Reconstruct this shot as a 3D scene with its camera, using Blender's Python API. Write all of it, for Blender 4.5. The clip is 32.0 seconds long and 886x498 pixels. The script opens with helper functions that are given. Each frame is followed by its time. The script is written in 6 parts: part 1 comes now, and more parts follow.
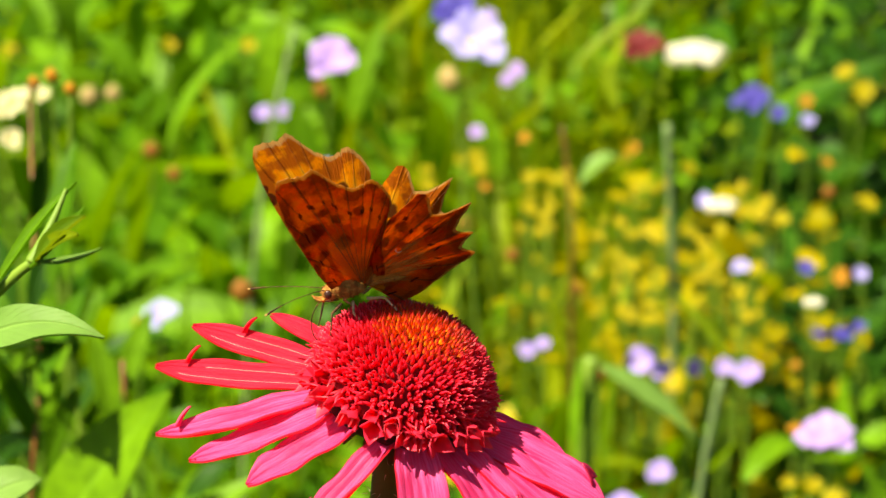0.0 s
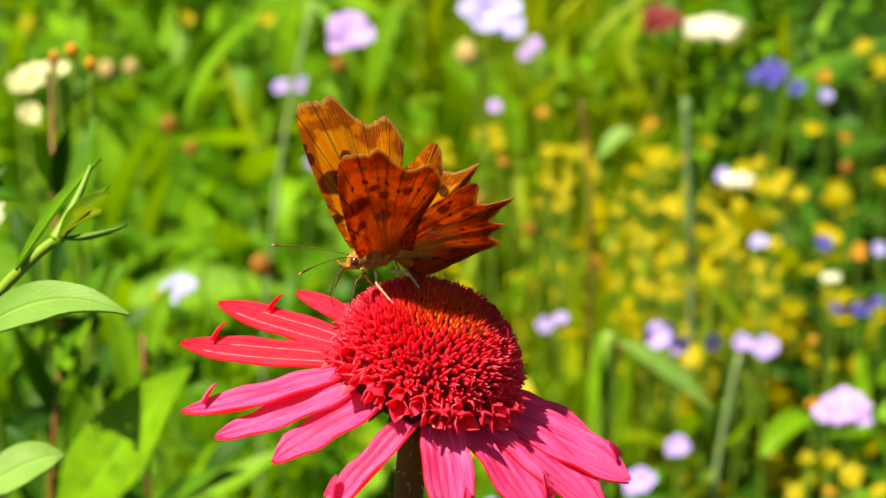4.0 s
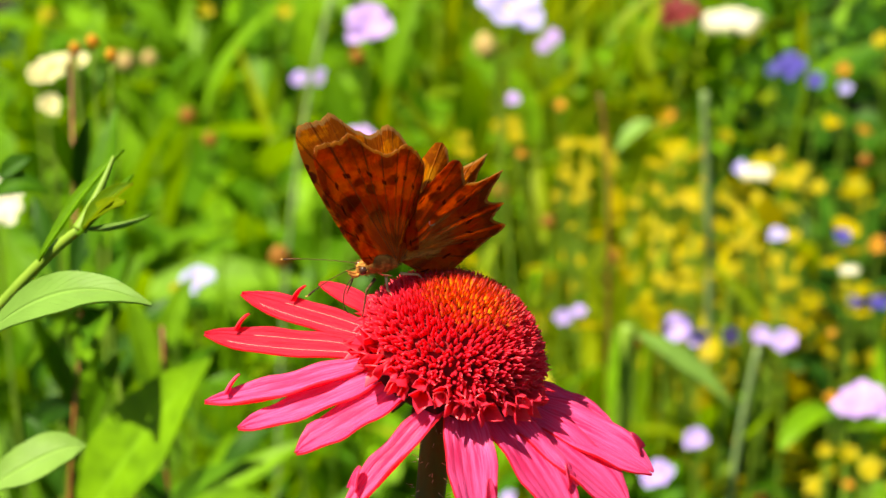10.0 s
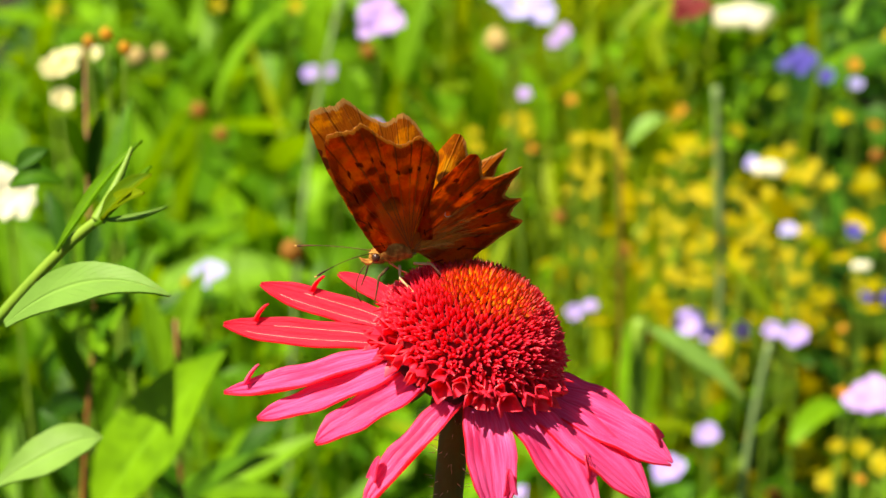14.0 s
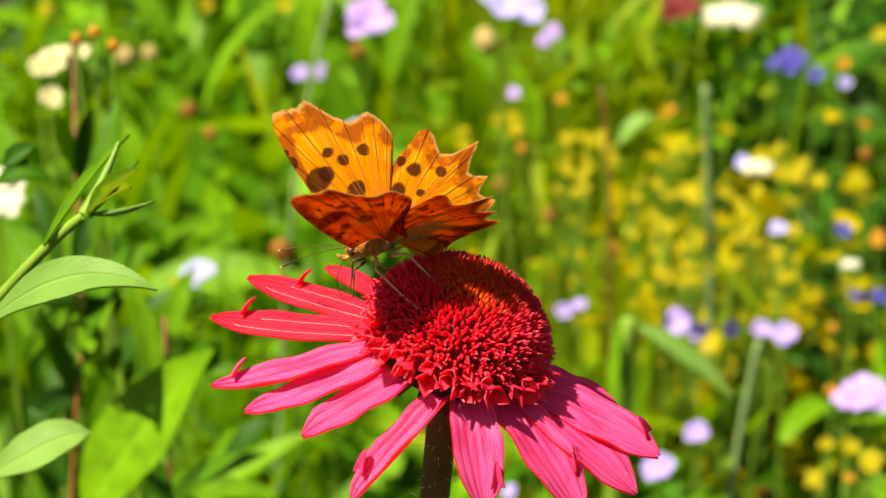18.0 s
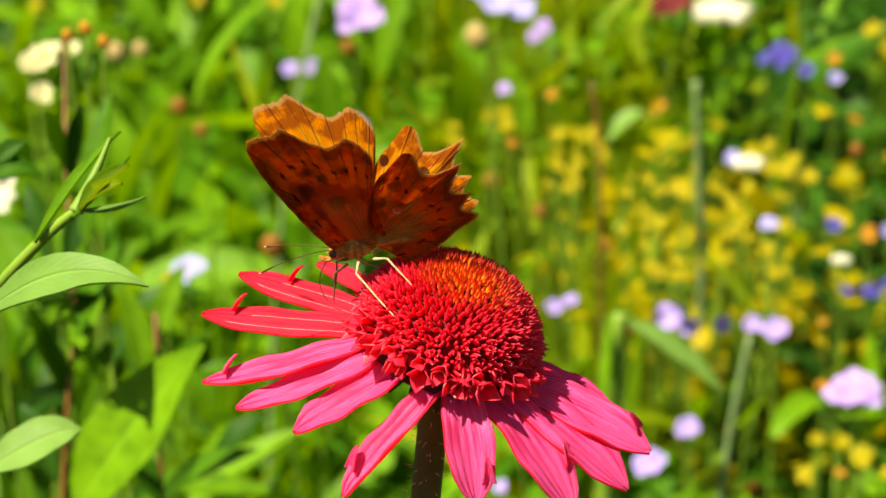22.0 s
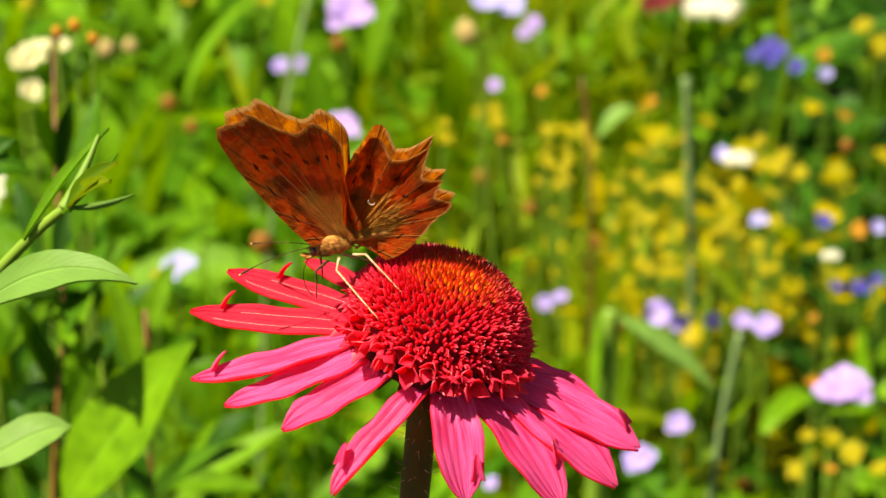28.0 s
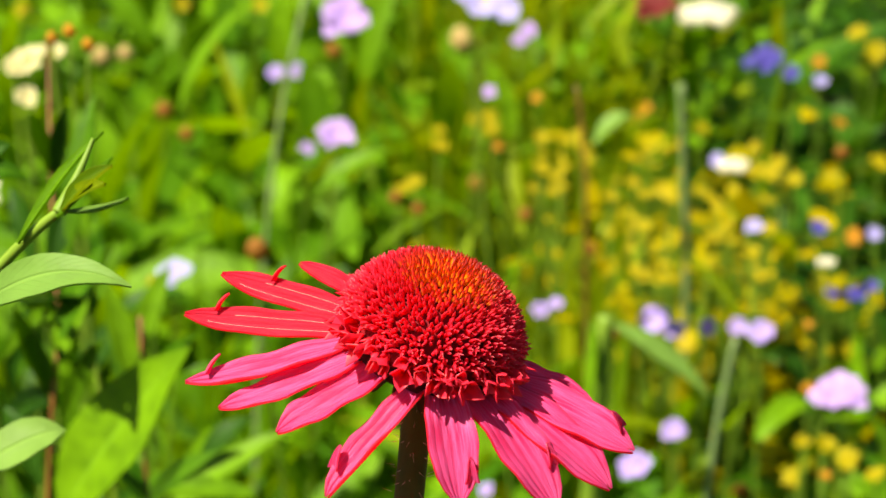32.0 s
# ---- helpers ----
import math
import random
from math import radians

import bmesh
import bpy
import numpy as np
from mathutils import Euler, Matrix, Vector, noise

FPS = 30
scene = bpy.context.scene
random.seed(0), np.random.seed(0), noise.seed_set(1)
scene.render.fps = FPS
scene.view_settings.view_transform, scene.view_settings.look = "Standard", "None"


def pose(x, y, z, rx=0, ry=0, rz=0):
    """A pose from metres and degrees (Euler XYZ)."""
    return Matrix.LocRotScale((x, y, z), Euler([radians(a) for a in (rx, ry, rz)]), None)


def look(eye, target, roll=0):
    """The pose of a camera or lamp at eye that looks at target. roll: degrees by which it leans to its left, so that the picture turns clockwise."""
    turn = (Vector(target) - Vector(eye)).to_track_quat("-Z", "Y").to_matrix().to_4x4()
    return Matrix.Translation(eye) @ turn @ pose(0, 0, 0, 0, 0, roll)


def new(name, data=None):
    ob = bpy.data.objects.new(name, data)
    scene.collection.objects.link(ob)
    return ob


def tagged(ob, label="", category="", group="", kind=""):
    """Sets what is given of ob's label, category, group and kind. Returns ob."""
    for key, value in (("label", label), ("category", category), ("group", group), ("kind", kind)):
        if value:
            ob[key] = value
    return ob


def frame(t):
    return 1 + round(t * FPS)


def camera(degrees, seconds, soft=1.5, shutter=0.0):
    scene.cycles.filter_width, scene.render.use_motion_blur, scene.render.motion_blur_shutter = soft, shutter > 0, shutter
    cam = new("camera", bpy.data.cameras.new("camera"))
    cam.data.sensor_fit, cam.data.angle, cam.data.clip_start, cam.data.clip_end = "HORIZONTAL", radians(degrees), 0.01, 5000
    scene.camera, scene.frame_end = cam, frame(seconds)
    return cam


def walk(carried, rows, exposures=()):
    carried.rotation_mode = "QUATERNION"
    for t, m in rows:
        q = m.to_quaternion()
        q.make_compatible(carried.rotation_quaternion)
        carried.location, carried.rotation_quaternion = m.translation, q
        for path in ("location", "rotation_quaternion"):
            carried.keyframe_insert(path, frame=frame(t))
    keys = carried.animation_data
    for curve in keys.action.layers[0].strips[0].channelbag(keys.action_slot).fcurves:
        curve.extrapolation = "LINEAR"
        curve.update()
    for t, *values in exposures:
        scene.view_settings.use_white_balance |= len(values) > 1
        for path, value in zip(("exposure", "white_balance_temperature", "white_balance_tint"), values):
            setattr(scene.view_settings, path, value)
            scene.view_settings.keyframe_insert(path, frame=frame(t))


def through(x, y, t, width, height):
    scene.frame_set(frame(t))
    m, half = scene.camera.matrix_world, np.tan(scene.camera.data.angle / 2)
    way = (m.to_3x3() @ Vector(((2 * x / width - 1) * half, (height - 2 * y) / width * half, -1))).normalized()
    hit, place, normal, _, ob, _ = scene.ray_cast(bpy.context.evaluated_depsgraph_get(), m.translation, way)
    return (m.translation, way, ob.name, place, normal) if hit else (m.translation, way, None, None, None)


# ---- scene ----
cam = camera(16.0, 32.0, soft=1.5, shutter=0.4)
cam.data.dof.use_dof = True
cam.data.dof.focus_distance = 0.428
cam.data.dof.aperture_fstop = 50.0
cam.data.dof.aperture_blades = 0

# seconds, eye x, y, z, tilt, turn
PATH = [
    (0, 0.00552, -0.39121, 0.82691, 68.653, -0.134), (0.5, 0.00527, -0.39130, 0.82669, 68.654, -0.120),
    (1, 0.00504, -0.39133, 0.82662, 68.578, -0.112), (1.5, 0.00527, -0.39140, 0.82646, 68.482, -0.088),
    (2, 0.00495, -0.39125, 0.82683, 68.366, -0.060), (2.5, 0.00455, -0.39113, 0.82713, 68.323, -0.020),
    (3, 0.00423, -0.39094, 0.82758, 68.274, 0.031), (3.5, 0.00415, -0.39097, 0.82751, 68.221, 0.092),
    (5.5, 0.00383, -0.39103, 0.82737, 68.069, 0.301), (6, 0.00391, -0.39124, 0.82684, 68.066, 0.304),
    (6.5, 0.00367, -0.39137, 0.82654, 68.047, 0.335), (7, 0.00351, -0.39137, 0.82654, 68.031, 0.336),
    (7.5, 0.00342, -0.39146, 0.82631, 68.063, 0.349), (8, 0.00326, -0.39133, 0.82662, 68.067, 0.358),
    (8.5, 0.00294, -0.39118, 0.82699, 68.061, 0.379), (9, 0.00350, -0.39109, 0.82721, 68.052, 0.414),
    (9.5, 0.00294, -0.39106, 0.82729, 68.049, 0.442), (10, 0.00310, -0.39106, 0.82728, 68.034, 0.479),
    (10.5, 0.00262, -0.39100, 0.82743, 68.012, 0.509), (11, 0.00279, -0.39118, 0.82699, 67.982, 0.531),
    (11.5, 0.00262, -0.39143, 0.82639, 67.974, 0.556), (12, 0.00246, -0.39139, 0.82647, 67.939, 0.582),
    (12.5, 0.00197, -0.39149, 0.82624, 67.948, 0.596), (13, 0.00198, -0.39161, 0.82594, 67.960, 0.612),
    (13.5, 0.00174, -0.39149, 0.82624, 67.956, 0.627), (14, 0.00157, -0.39137, 0.82654, 67.968, 0.636),
    (14.5, 0.00181, -0.39116, 0.82706, 67.956, 0.653), (16.5, 0.00150, -0.39133, 0.82662, 67.981, 0.626),
    (17, 0.00173, -0.39146, 0.82631, 67.977, 0.555), (17.5, 0.00246, -0.39170, 0.82572, 68.000, 0.503),
    (18, 0.00206, -0.39179, 0.82549, 67.993, 0.450), (18.5, 0.00198, -0.39188, 0.82527, 67.993, 0.415),
    (19, 0.00262, -0.39203, 0.82490, 67.984, 0.367), (19.5, 0.00279, -0.39188, 0.82528, 67.962, 0.311),
    (20, 0.00261, -0.39170, 0.82572, 67.961, 0.288), (20.5, 0.00229, -0.39166, 0.82580, 67.981, 0.276),
    (21, 0.00214, -0.39170, 0.82572, 67.984, 0.271), (21.5, 0.00182, -0.39173, 0.82564, 67.955, 0.261),
    (22, 0.00198, -0.39176, 0.82557, 67.911, 0.266), (22.5, 0.00254, -0.39191, 0.82519, 67.847, 0.270),
    (23, 0.00270, -0.39197, 0.82505, 67.806, 0.221), (23.5, 0.00262, -0.39212, 0.82467, 67.789, 0.179),
    (24, 0.00231, -0.39215, 0.82459, 67.777, 0.152), (24.5, 0.00230, -0.39227, 0.82430, 67.795, 0.119),
    (25, 0.00238, -0.39224, 0.82437, 67.792, 0.099), (25.5, 0.00230, -0.39221, 0.82445, 67.813, 0.072),
    (27.5, 0.00230, -0.39167, 0.82579, 67.824, 0.089), (28, 0.00230, -0.39173, 0.82565, 67.845, 0.089),
    (28.5, 0.00278, -0.39185, 0.82534, 67.842, 0.106), (29, 0.00255, -0.39203, 0.82490, 67.858, 0.090),
    (29.5, 0.00271, -0.39215, 0.82460, 67.870, 0.080), (30, 0.00246, -0.39224, 0.82437, 67.918, 0.063),
    (30.5, 0.00286, -0.39221, 0.82445, 67.923, 0.038), (31, 0.00246, -0.39221, 0.82445, 67.939, 0.015),
    (31.5, 0.00311, -0.39221, 0.82445, 67.970, 0.007), (32, 0.00246, -0.39203, 0.82490, 68.000, 0.000),
]
walk(cam, [(t, pose(x, y, z, tilt, 0, turn)) for t, x, y, z, tilt, turn in PATH], ((0.0, 1.25, 7300.0, 10.0), (14.0, 1.24, 7300.0, 10.0), (19.0, 1.18, 7300.0, 10.0), (32.0, 1.10, 7300.0, 10.0)))

# ---- light ----
SUN = Vector((-0.47, -0.24, 0.85)).normalized()
world = bpy.data.worlds.new("sky")
scene.world = world
world.use_nodes = True
wn = world.node_tree
sky = wn.nodes.new("ShaderNodeTexSky")
sky.sky_type = "NISHITA"
sky.sun_disc = False
sky.sun_elevation = math.asin(SUN.z)
sky.sun_rotation = math.atan2(SUN.x, SUN.y)
back = wn.nodes["Background"]
back.inputs["Strength"].default_value = 0.040
wn.links.new(sky.outputs[0], back.inputs["Color"])
sun_data = bpy.data.lights.new("sun", "SUN")
sun_data.energy = 5.0
sun_data.angle = radians(0.53)
sun_data.color = (1.0, 0.95, 0.84)
sun = new("sun", sun_data)
sun.matrix_world = look((0, 0, 5), Vector((0, 0, 5)) - SUN)

# ---- materials ----


class Nodes:
    """Short hand for building a node material."""

    def __init__(self, name):
        self.mat = bpy.data.materials.new(name)
        self.mat.use_nodes = True
        self.tree = self.mat.node_tree
        self.tree.nodes.clear()
        self.out = self.add("ShaderNodeOutputMaterial")

    def add(self, kind, **inputs):
        node = self.tree.nodes.new(kind)
        for key, value in inputs.items():
            self.put(node.inputs[key.replace("_", " ")], value)
        return node

    def put(self, socket, value):
        if hasattr(value, "links"):
            self.tree.links.new(value, socket)
        elif isinstance(value, tuple) and len(value) == 3 and socket.type == "RGBA":
            socket.default_value = (*value, 1)
        else:
            socket.default_value = value

    def math(self, op, a, b=0.0, c=0.0):
        node = self.tree.nodes.new("ShaderNodeMath")
        node.operation = op
        for socket, value in zip(node.inputs, (a, b, c)):
            self.put(socket, value)
        return node.outputs[0]

    def mix(self, fac, a, b):
        node = self.tree.nodes.new("ShaderNodeMix")
        node.data_type = "RGBA"
        for socket, value in ((node.inputs[0], fac), (node.inputs[6], a), (node.inputs[7], b)):
            self.put(socket, value)
        return node.outputs[2]

    def step(self, value, low, high, to_low=0.0, to_high=1.0):
        node = self.tree.nodes.new("ShaderNodeMapRange")
        node.interpolation_type = "SMOOTHSTEP"
        for socket, v in zip(node.inputs, (value, low, high, to_low, to_high)):
            self.put(socket, v)
        return node.outputs[0]

    def noise(self, vector, scale, detail=3.0, rough=0.55):
        node = self.add("ShaderNodeTexNoise", Scale=scale, Detail=detail, Roughness=rough)
        self.put(node.inputs["Vector"], vector)
        return node.outputs[0]

    def scaled(self, vector, s):
        node = self.tree.nodes.new("ShaderNodeVectorMath")
        node.operation = "MULTIPLY"
        self.put(node.inputs[0], vector)
        node.inputs[1].default_value = s
        return node.outputs[0]

    def uv(self, name):
        node = self.add("ShaderNodeUVMap")
        node.uv_map = name
        return node.outputs[0]

    def split(self, vector):
        node = self.add("ShaderNodeSeparateXYZ")
        self.put(node.inputs[0], vector)
        return node.outputs

    def coords(self):
        return self.add("ShaderNodeTexCoord").outputs["Object"]

    def bump(self, height, distance, strength=0.6):
        node = self.add("ShaderNodeBump", Strength=strength, Distance=distance)
        self.put(node.inputs["Height"], height)
        return node.outputs[0]

    def thin(self, colour, through_colour, share, rough=0.5, gloss=0.3, normal=None, sheen=0.0):
        """A thin leaf or petal: a glossy coloured face that lets part of the light through."""
        face = self.add("ShaderNodeBsdfPrincipled", Roughness=rough)
        self.put(face.inputs["Base Color"], colour)
        self.put(face.inputs["Specular IOR Level"], gloss)
        if sheen:
            face.inputs["Sheen Weight"].default_value = sheen
        glow = self.add("ShaderNodeBsdfTranslucent")
        self.put(glow.inputs["Color"], through_colour)
        if normal is not None:
            self.put(face.inputs["Normal"], normal)
            self.put(glow.inputs["Normal"], normal)
        both = self.add("ShaderNodeMixShader", Fac=share)
        self.tree.links.new(face.outputs[0], both.inputs[1])
        self.tree.links.new(glow.outputs[0], both.inputs[2])
        self.tree.links.new(both.outputs[0], self.out.inputs[0])
        return self.mat

    def solid(self, colour, rough=0.6, gloss=0.4, normal=None, metal=0.0):
        face = self.add("ShaderNodeBsdfPrincipled", Roughness=rough, Metallic=metal)
        self.put(face.inputs["Base Color"], colour)
        self.put(face.inputs["Specular IOR Level"], gloss)
        if normal is not None:
            self.put(face.inputs["Normal"], normal)
        self.tree.links.new(face.outputs[0], self.out.inputs[0])
        return self.mat


def leaf_material(name, dark, light, through, share=0.42, rough=0.45, vein=0.25):
    """A leaf whose uv runs along (x) and across (y) it; each leaf of a joined mesh has its own tint."""
    n = Nodes(name)
    x, y, _ = n.split(n.uv("leaf"))
    island = n.add("ShaderNodeNewGeometry").outputs["Random Per Island"]
    own = n.add("ShaderNodeObjectInfo").outputs["Random"]
    tint = n.math("FRACT", n.math("ADD", island, own))
    grain = n.noise(n.coords(), 160.0, 4.0)
    colour = n.mix(tint, dark, light)
    colour = n.mix(n.step(grain, 0.35, 0.75, 0.0, 0.45), colour, tuple(c * 0.62 for c in dark))
    mid = n.step(n.math("ABSOLUTE", n.math("SUBTRACT", y, 0.5)), 0.0, 0.07, 1.0, 0.0)
    side = n.math("ABSOLUTE", n.math("SINE", n.math("MULTIPLY", n.math("ADD", x, n.math("MULTIPLY", n.math("ABSOLUTE", n.math("SUBTRACT", y, 0.5)), -0.5)), 42.0)))
    ribs = n.math("MAXIMUM", mid, n.step(side, 0.0, 0.12, 0.5, 0.0))
    colour = n.mix(n.math("MULTIPLY", ribs, vein), colour, tuple(min(1, c * 1.7 + 0.02) for c in light))
    normal = n.bump(n.math("SUBTRACT", grain, ribs), 0.0006, 0.5)
    return n.thin(colour, n.mix(tint, through, tuple(c * 0.75 for c in through)), share, rough, 0.10, normal)


LEAF_BRIGHT = leaf_material("leaf_bright", (0.028, 0.11, 0.003), (0.17, 0.36, 0.008), (0.36, 0.62, 0.005), 0.32)
# darker copy of the leaf green: shade between leaves put into the colour
LEAF_SHADE = leaf_material("leaf_shade", (0.018, 0.07, 0.004), (0.04, 0.13, 0.006), (0.09, 0.24, 0.005), 0.28)
LEAF_GOLD = leaf_material("leaf_gold", (0.34, 0.31, 0.004), (0.58, 0.44, 0.005), (0.66, 0.52, 0.006), 0.36)
LEAF_PALE = leaf_material("leaf_pale", (0.18, 0.34, 0.06), (0.23, 0.40, 0.075), (0.36, 0.56, 0.02), 0.35)
LEAF_YELLOW = leaf_material("leaf_yellow", (0.07, 0.16, 0.003), (0.28, 0.35, 0.006), (0.46, 0.56, 0.006), 0.34)


def stalk_material(name, low, high, rough=0.55):
    n = Nodes(name)
    c = n.coords()
    streak = n.noise(n.scaled(c, (400.0, 400.0, 30.0)), 1.0, 4.0)
    blotch = n.noise(c, 60.0, 2.0)
    colour = n.mix(n.step(n.math("ADD", n.math("MULTIPLY", streak, 0.4), n.math("MULTIPLY", blotch, 0.6)), 0.3, 0.7), low, high)
    return n.solid(colour, rough, 0.4, n.bump(streak, 0.0004, 0.5))


STALK_GREEN = stalk_material("stalk_green", (0.11, 0.22, 0.012), (0.20, 0.32, 0.025))
STALK_BROWN = stalk_material("stalk_brown", (0.12, 0.04, 0.008), (0.24, 0.10, 0.015))
STALK_GREY = stalk_material("stalk_grey", (0.13, 0.21, 0.06), (0.19, 0.27, 0.10), 0.8)
STEM_DARK = stalk_material("stem_dark", (0.045, 0.032, 0.006), (0.10, 0.08, 0.012), 0.7)
STALK_OLIVE = stalk_material("stalk_olive", (0.17, 0.17, 0.025), (0.30, 0.20, 0.05))
STRAW = stalk_material("straw", (0.32, 0.20, 0.06), (0.45, 0.34, 0.12))


def bloom_material(name, colour, through, share=0.4, rough=0.6):
    n = Nodes(name)
    grain = n.noise(n.scaled(n.coords(), (900.0, 900.0, 900.0)), 1.0, 3.0)
    own = n.add("ShaderNodeObjectInfo").outputs["Random"]
    c = n.mix(n.step(grain, 0.3, 0.7, 0.0, 0.35), colour, tuple(v * 0.75 for v in colour))
    c = n.mix(n.math("MULTIPLY", own, 0.25), c, tuple(v * 0.8 for v in colour))
    return n.thin(c, through, share, rough, 0.2)


LILAC = bloom_material("lilac_petal", (0.52, 0.40, 0.82), (0.62, 0.45, 0.92))
PINKISH = bloom_material("mauve_petal", (0.62, 0.44, 0.84), (0.7, 0.5, 0.9))
BLUE = bloom_material("blue_petal", (0.54, 0.51, 0.86), (0.62, 0.58, 0.92))
VIOLET = bloom_material("violet_petal", (0.10, 0.085, 0.42), (0.14, 0.11, 0.55))
WHITE = bloom_material("white_petal", (0.82, 0.80, 0.62), (0.85, 0.82, 0.6))
CREAM = bloom_material("cream_petal", (0.78, 0.74, 0.42), (0.85, 0.8, 0.4))
YELLOW = bloom_material("yellow_petal", (0.48, 0.41, 0.006), (0.58, 0.49, 0.006))
ORANGE = bloom_material("orange_petal", (0.62, 0.30, 0.02), (0.7, 0.35, 0.02))
RUST = bloom_material("rust_petal", (0.36, 0.16, 0.025), (0.45, 0.18, 0.03))
MAROON = bloom_material("maroon_petal", (0.22, 0.03, 0.03), (0.3, 0.03, 0.03))


def soil_material():
    n = Nodes("soil")
    c = n.coords()
    big, fine = n.noise(c, 3.0, 4.0), n.noise(c, 70.0, 6.0)
    colour = n.mix(n.step(big, 0.35, 0.65), (0.022, 0.018, 0.010), (0.02, 0.035, 0.008))
    colour = n.mix(n.step(fine, 0.4, 0.7), colour, (0.02, 0.016, 0.01))
    return n.solid(colour, 0.95, 0.2, n.bump(fine, 0.01, 0.8))


SOIL = soil_material()


def petal_material(name, face_low, face_high, through, share, sheen):
    """Ray petal; uv x along it, y across it: fine lengthwise ribs, paler streaks, rusty rim."""
    n = Nodes(name)
    uv = n.uv("leaf")
    x, y, _ = n.split(uv)
    own = n.add("ShaderNodeObjectInfo").outputs["Random"]
    streak = n.noise(n.scaled(uv, (3.0, 20.0, 1.0)), 1.0, 5.0, 0.65)
    fleck = n.noise(n.scaled(uv, (40.0, 60.0, 1.0)), 1.0, 2.0)
    rib = n.math("ABSOLUTE", n.math("SINE", n.math("MULTIPLY", y, 19.0)))
    colour = n.mix(n.step(streak, 0.3, 0.7), face_low, face_high)
    hairline = n.noise(n.scaled(uv, (5.0, 75.0, 1.0)), 1.0, 3.0, 0.6)
    colour = n.mix(n.step(hairline, 0.52, 0.68, 0.0, 0.45), colour, tuple(min(1.0, c * 1.6 + 0.02) for c in face_high))
    colour = n.mix(n.math("MULTIPLY", own, 0.2), colour, face_low)
    colour = n.mix(n.step(fleck, 0.62, 0.75, 0.0, 0.2), colour, tuple(c * 0.6 for c in face_low))
    edge = n.step(n.math("ABSOLUTE", n.math("SUBTRACT", y, 0.5)), 0.455, 0.5)
    colour = n.mix(n.math("MULTIPLY", edge, 0.6), colour, (0.42, 0.02, 0.03))
    tip = n.step(x, 0.965, 1.0)
    colour = n.mix(n.math("MULTIPLY", tip, 0.5), colour, (0.40, 0.015, 0.03))
    height = n.math("ADD", n.math("MULTIPLY", rib, 0.5), streak)
    return n.thin(colour, through, share, 0.40, 0.28, n.bump(height, 0.00035, 0.7), sheen)


PETAL = petal_material("ray_petal_face", (0.88, 0.022, 0.15), (0.98, 0.16, 0.48), (1.0, 0.03, 0.14), 0.48, 0.0)
PETAL_BACK = petal_material("ray_petal_back", (0.92, 0.026, 0.07), (0.98, 0.055, 0.13), (1.0, 0.04, 0.11), 0.62, 0.0)


def floret_material():
    """uv x runs from foot to tip of a floret, y from the crown of the cone (0) to its rim (1)."""
    n = Nodes("floret")
    x, y, _ = n.split(n.uv("leaf"))
    own = n.add("ShaderNodeObjectInfo").outputs["Random"]
    island = n.add("ShaderNodeNewGeometry").outputs["Random Per Island"]
    vary = n.math("FRACT", n.math("ADD", own, island))
    low = n.mix(n.step(y, 0.22, 0.46), (0.92, 0.42, 0.010), (0.74, 0.014, 0.030))
    mid = n.mix(n.step(y, 0.16, 0.42), (0.90, 0.15, 0.008), (0.86, 0.020, 0.050))
    top = n.mix(n.step(y, 0.25, 0.5), (0.62, 0.018, 0.012), (0.90, 0.035, 0.09))
    colour = n.mix(n.step(x, 0.25, 0.6), low, mid)
    colour = n.mix(n.step(x, 0.48, 0.72), colour, top)
    colour = n.mix(n.math("MULTIPLY", vary, 0.25), colour, (0.72, 0.012, 0.025))
    # pale pink tips on some of the outer florets, with highlights painted in
    pale = n.math("MULTIPLY", n.math("MULTIPLY", n.step(x, 0.78, 0.97), n.step(y, 0.45, 0.7)), n.step(vary, 0.45, 0.8))
    colour = n.mix(n.math("MULTIPLY", pale, 0.75), colour, (0.95, 0.36, 0.36))
    # darkened point on the crown's scales
    point = n.math("MULTIPLY", n.step(x, 0.62, 0.88), n.step(y, 0.35, 0.6, 1.0, 0.0))
    colour = n.mix(n.math("MULTIPLY", point, 0.8), colour, (0.09, 0.008, 0.008))
    return n.thin(colour, n.mix(n.step(y, 0.25, 0.5), (0.95, 0.22, 0.01), (1.0, 0.016, 0.024)), 0.42, 0.42, 0.4)


FLORET = floret_material()
CONE_CORE = Nodes("cone_core").solid((0.22, 0.006, 0.012), 0.7, 0.2)
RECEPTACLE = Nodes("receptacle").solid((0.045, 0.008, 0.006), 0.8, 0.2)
PALE_HAIR = Nodes("pale_hair").solid((0.85, 0.42, 0.38), 0.5, 0.4)


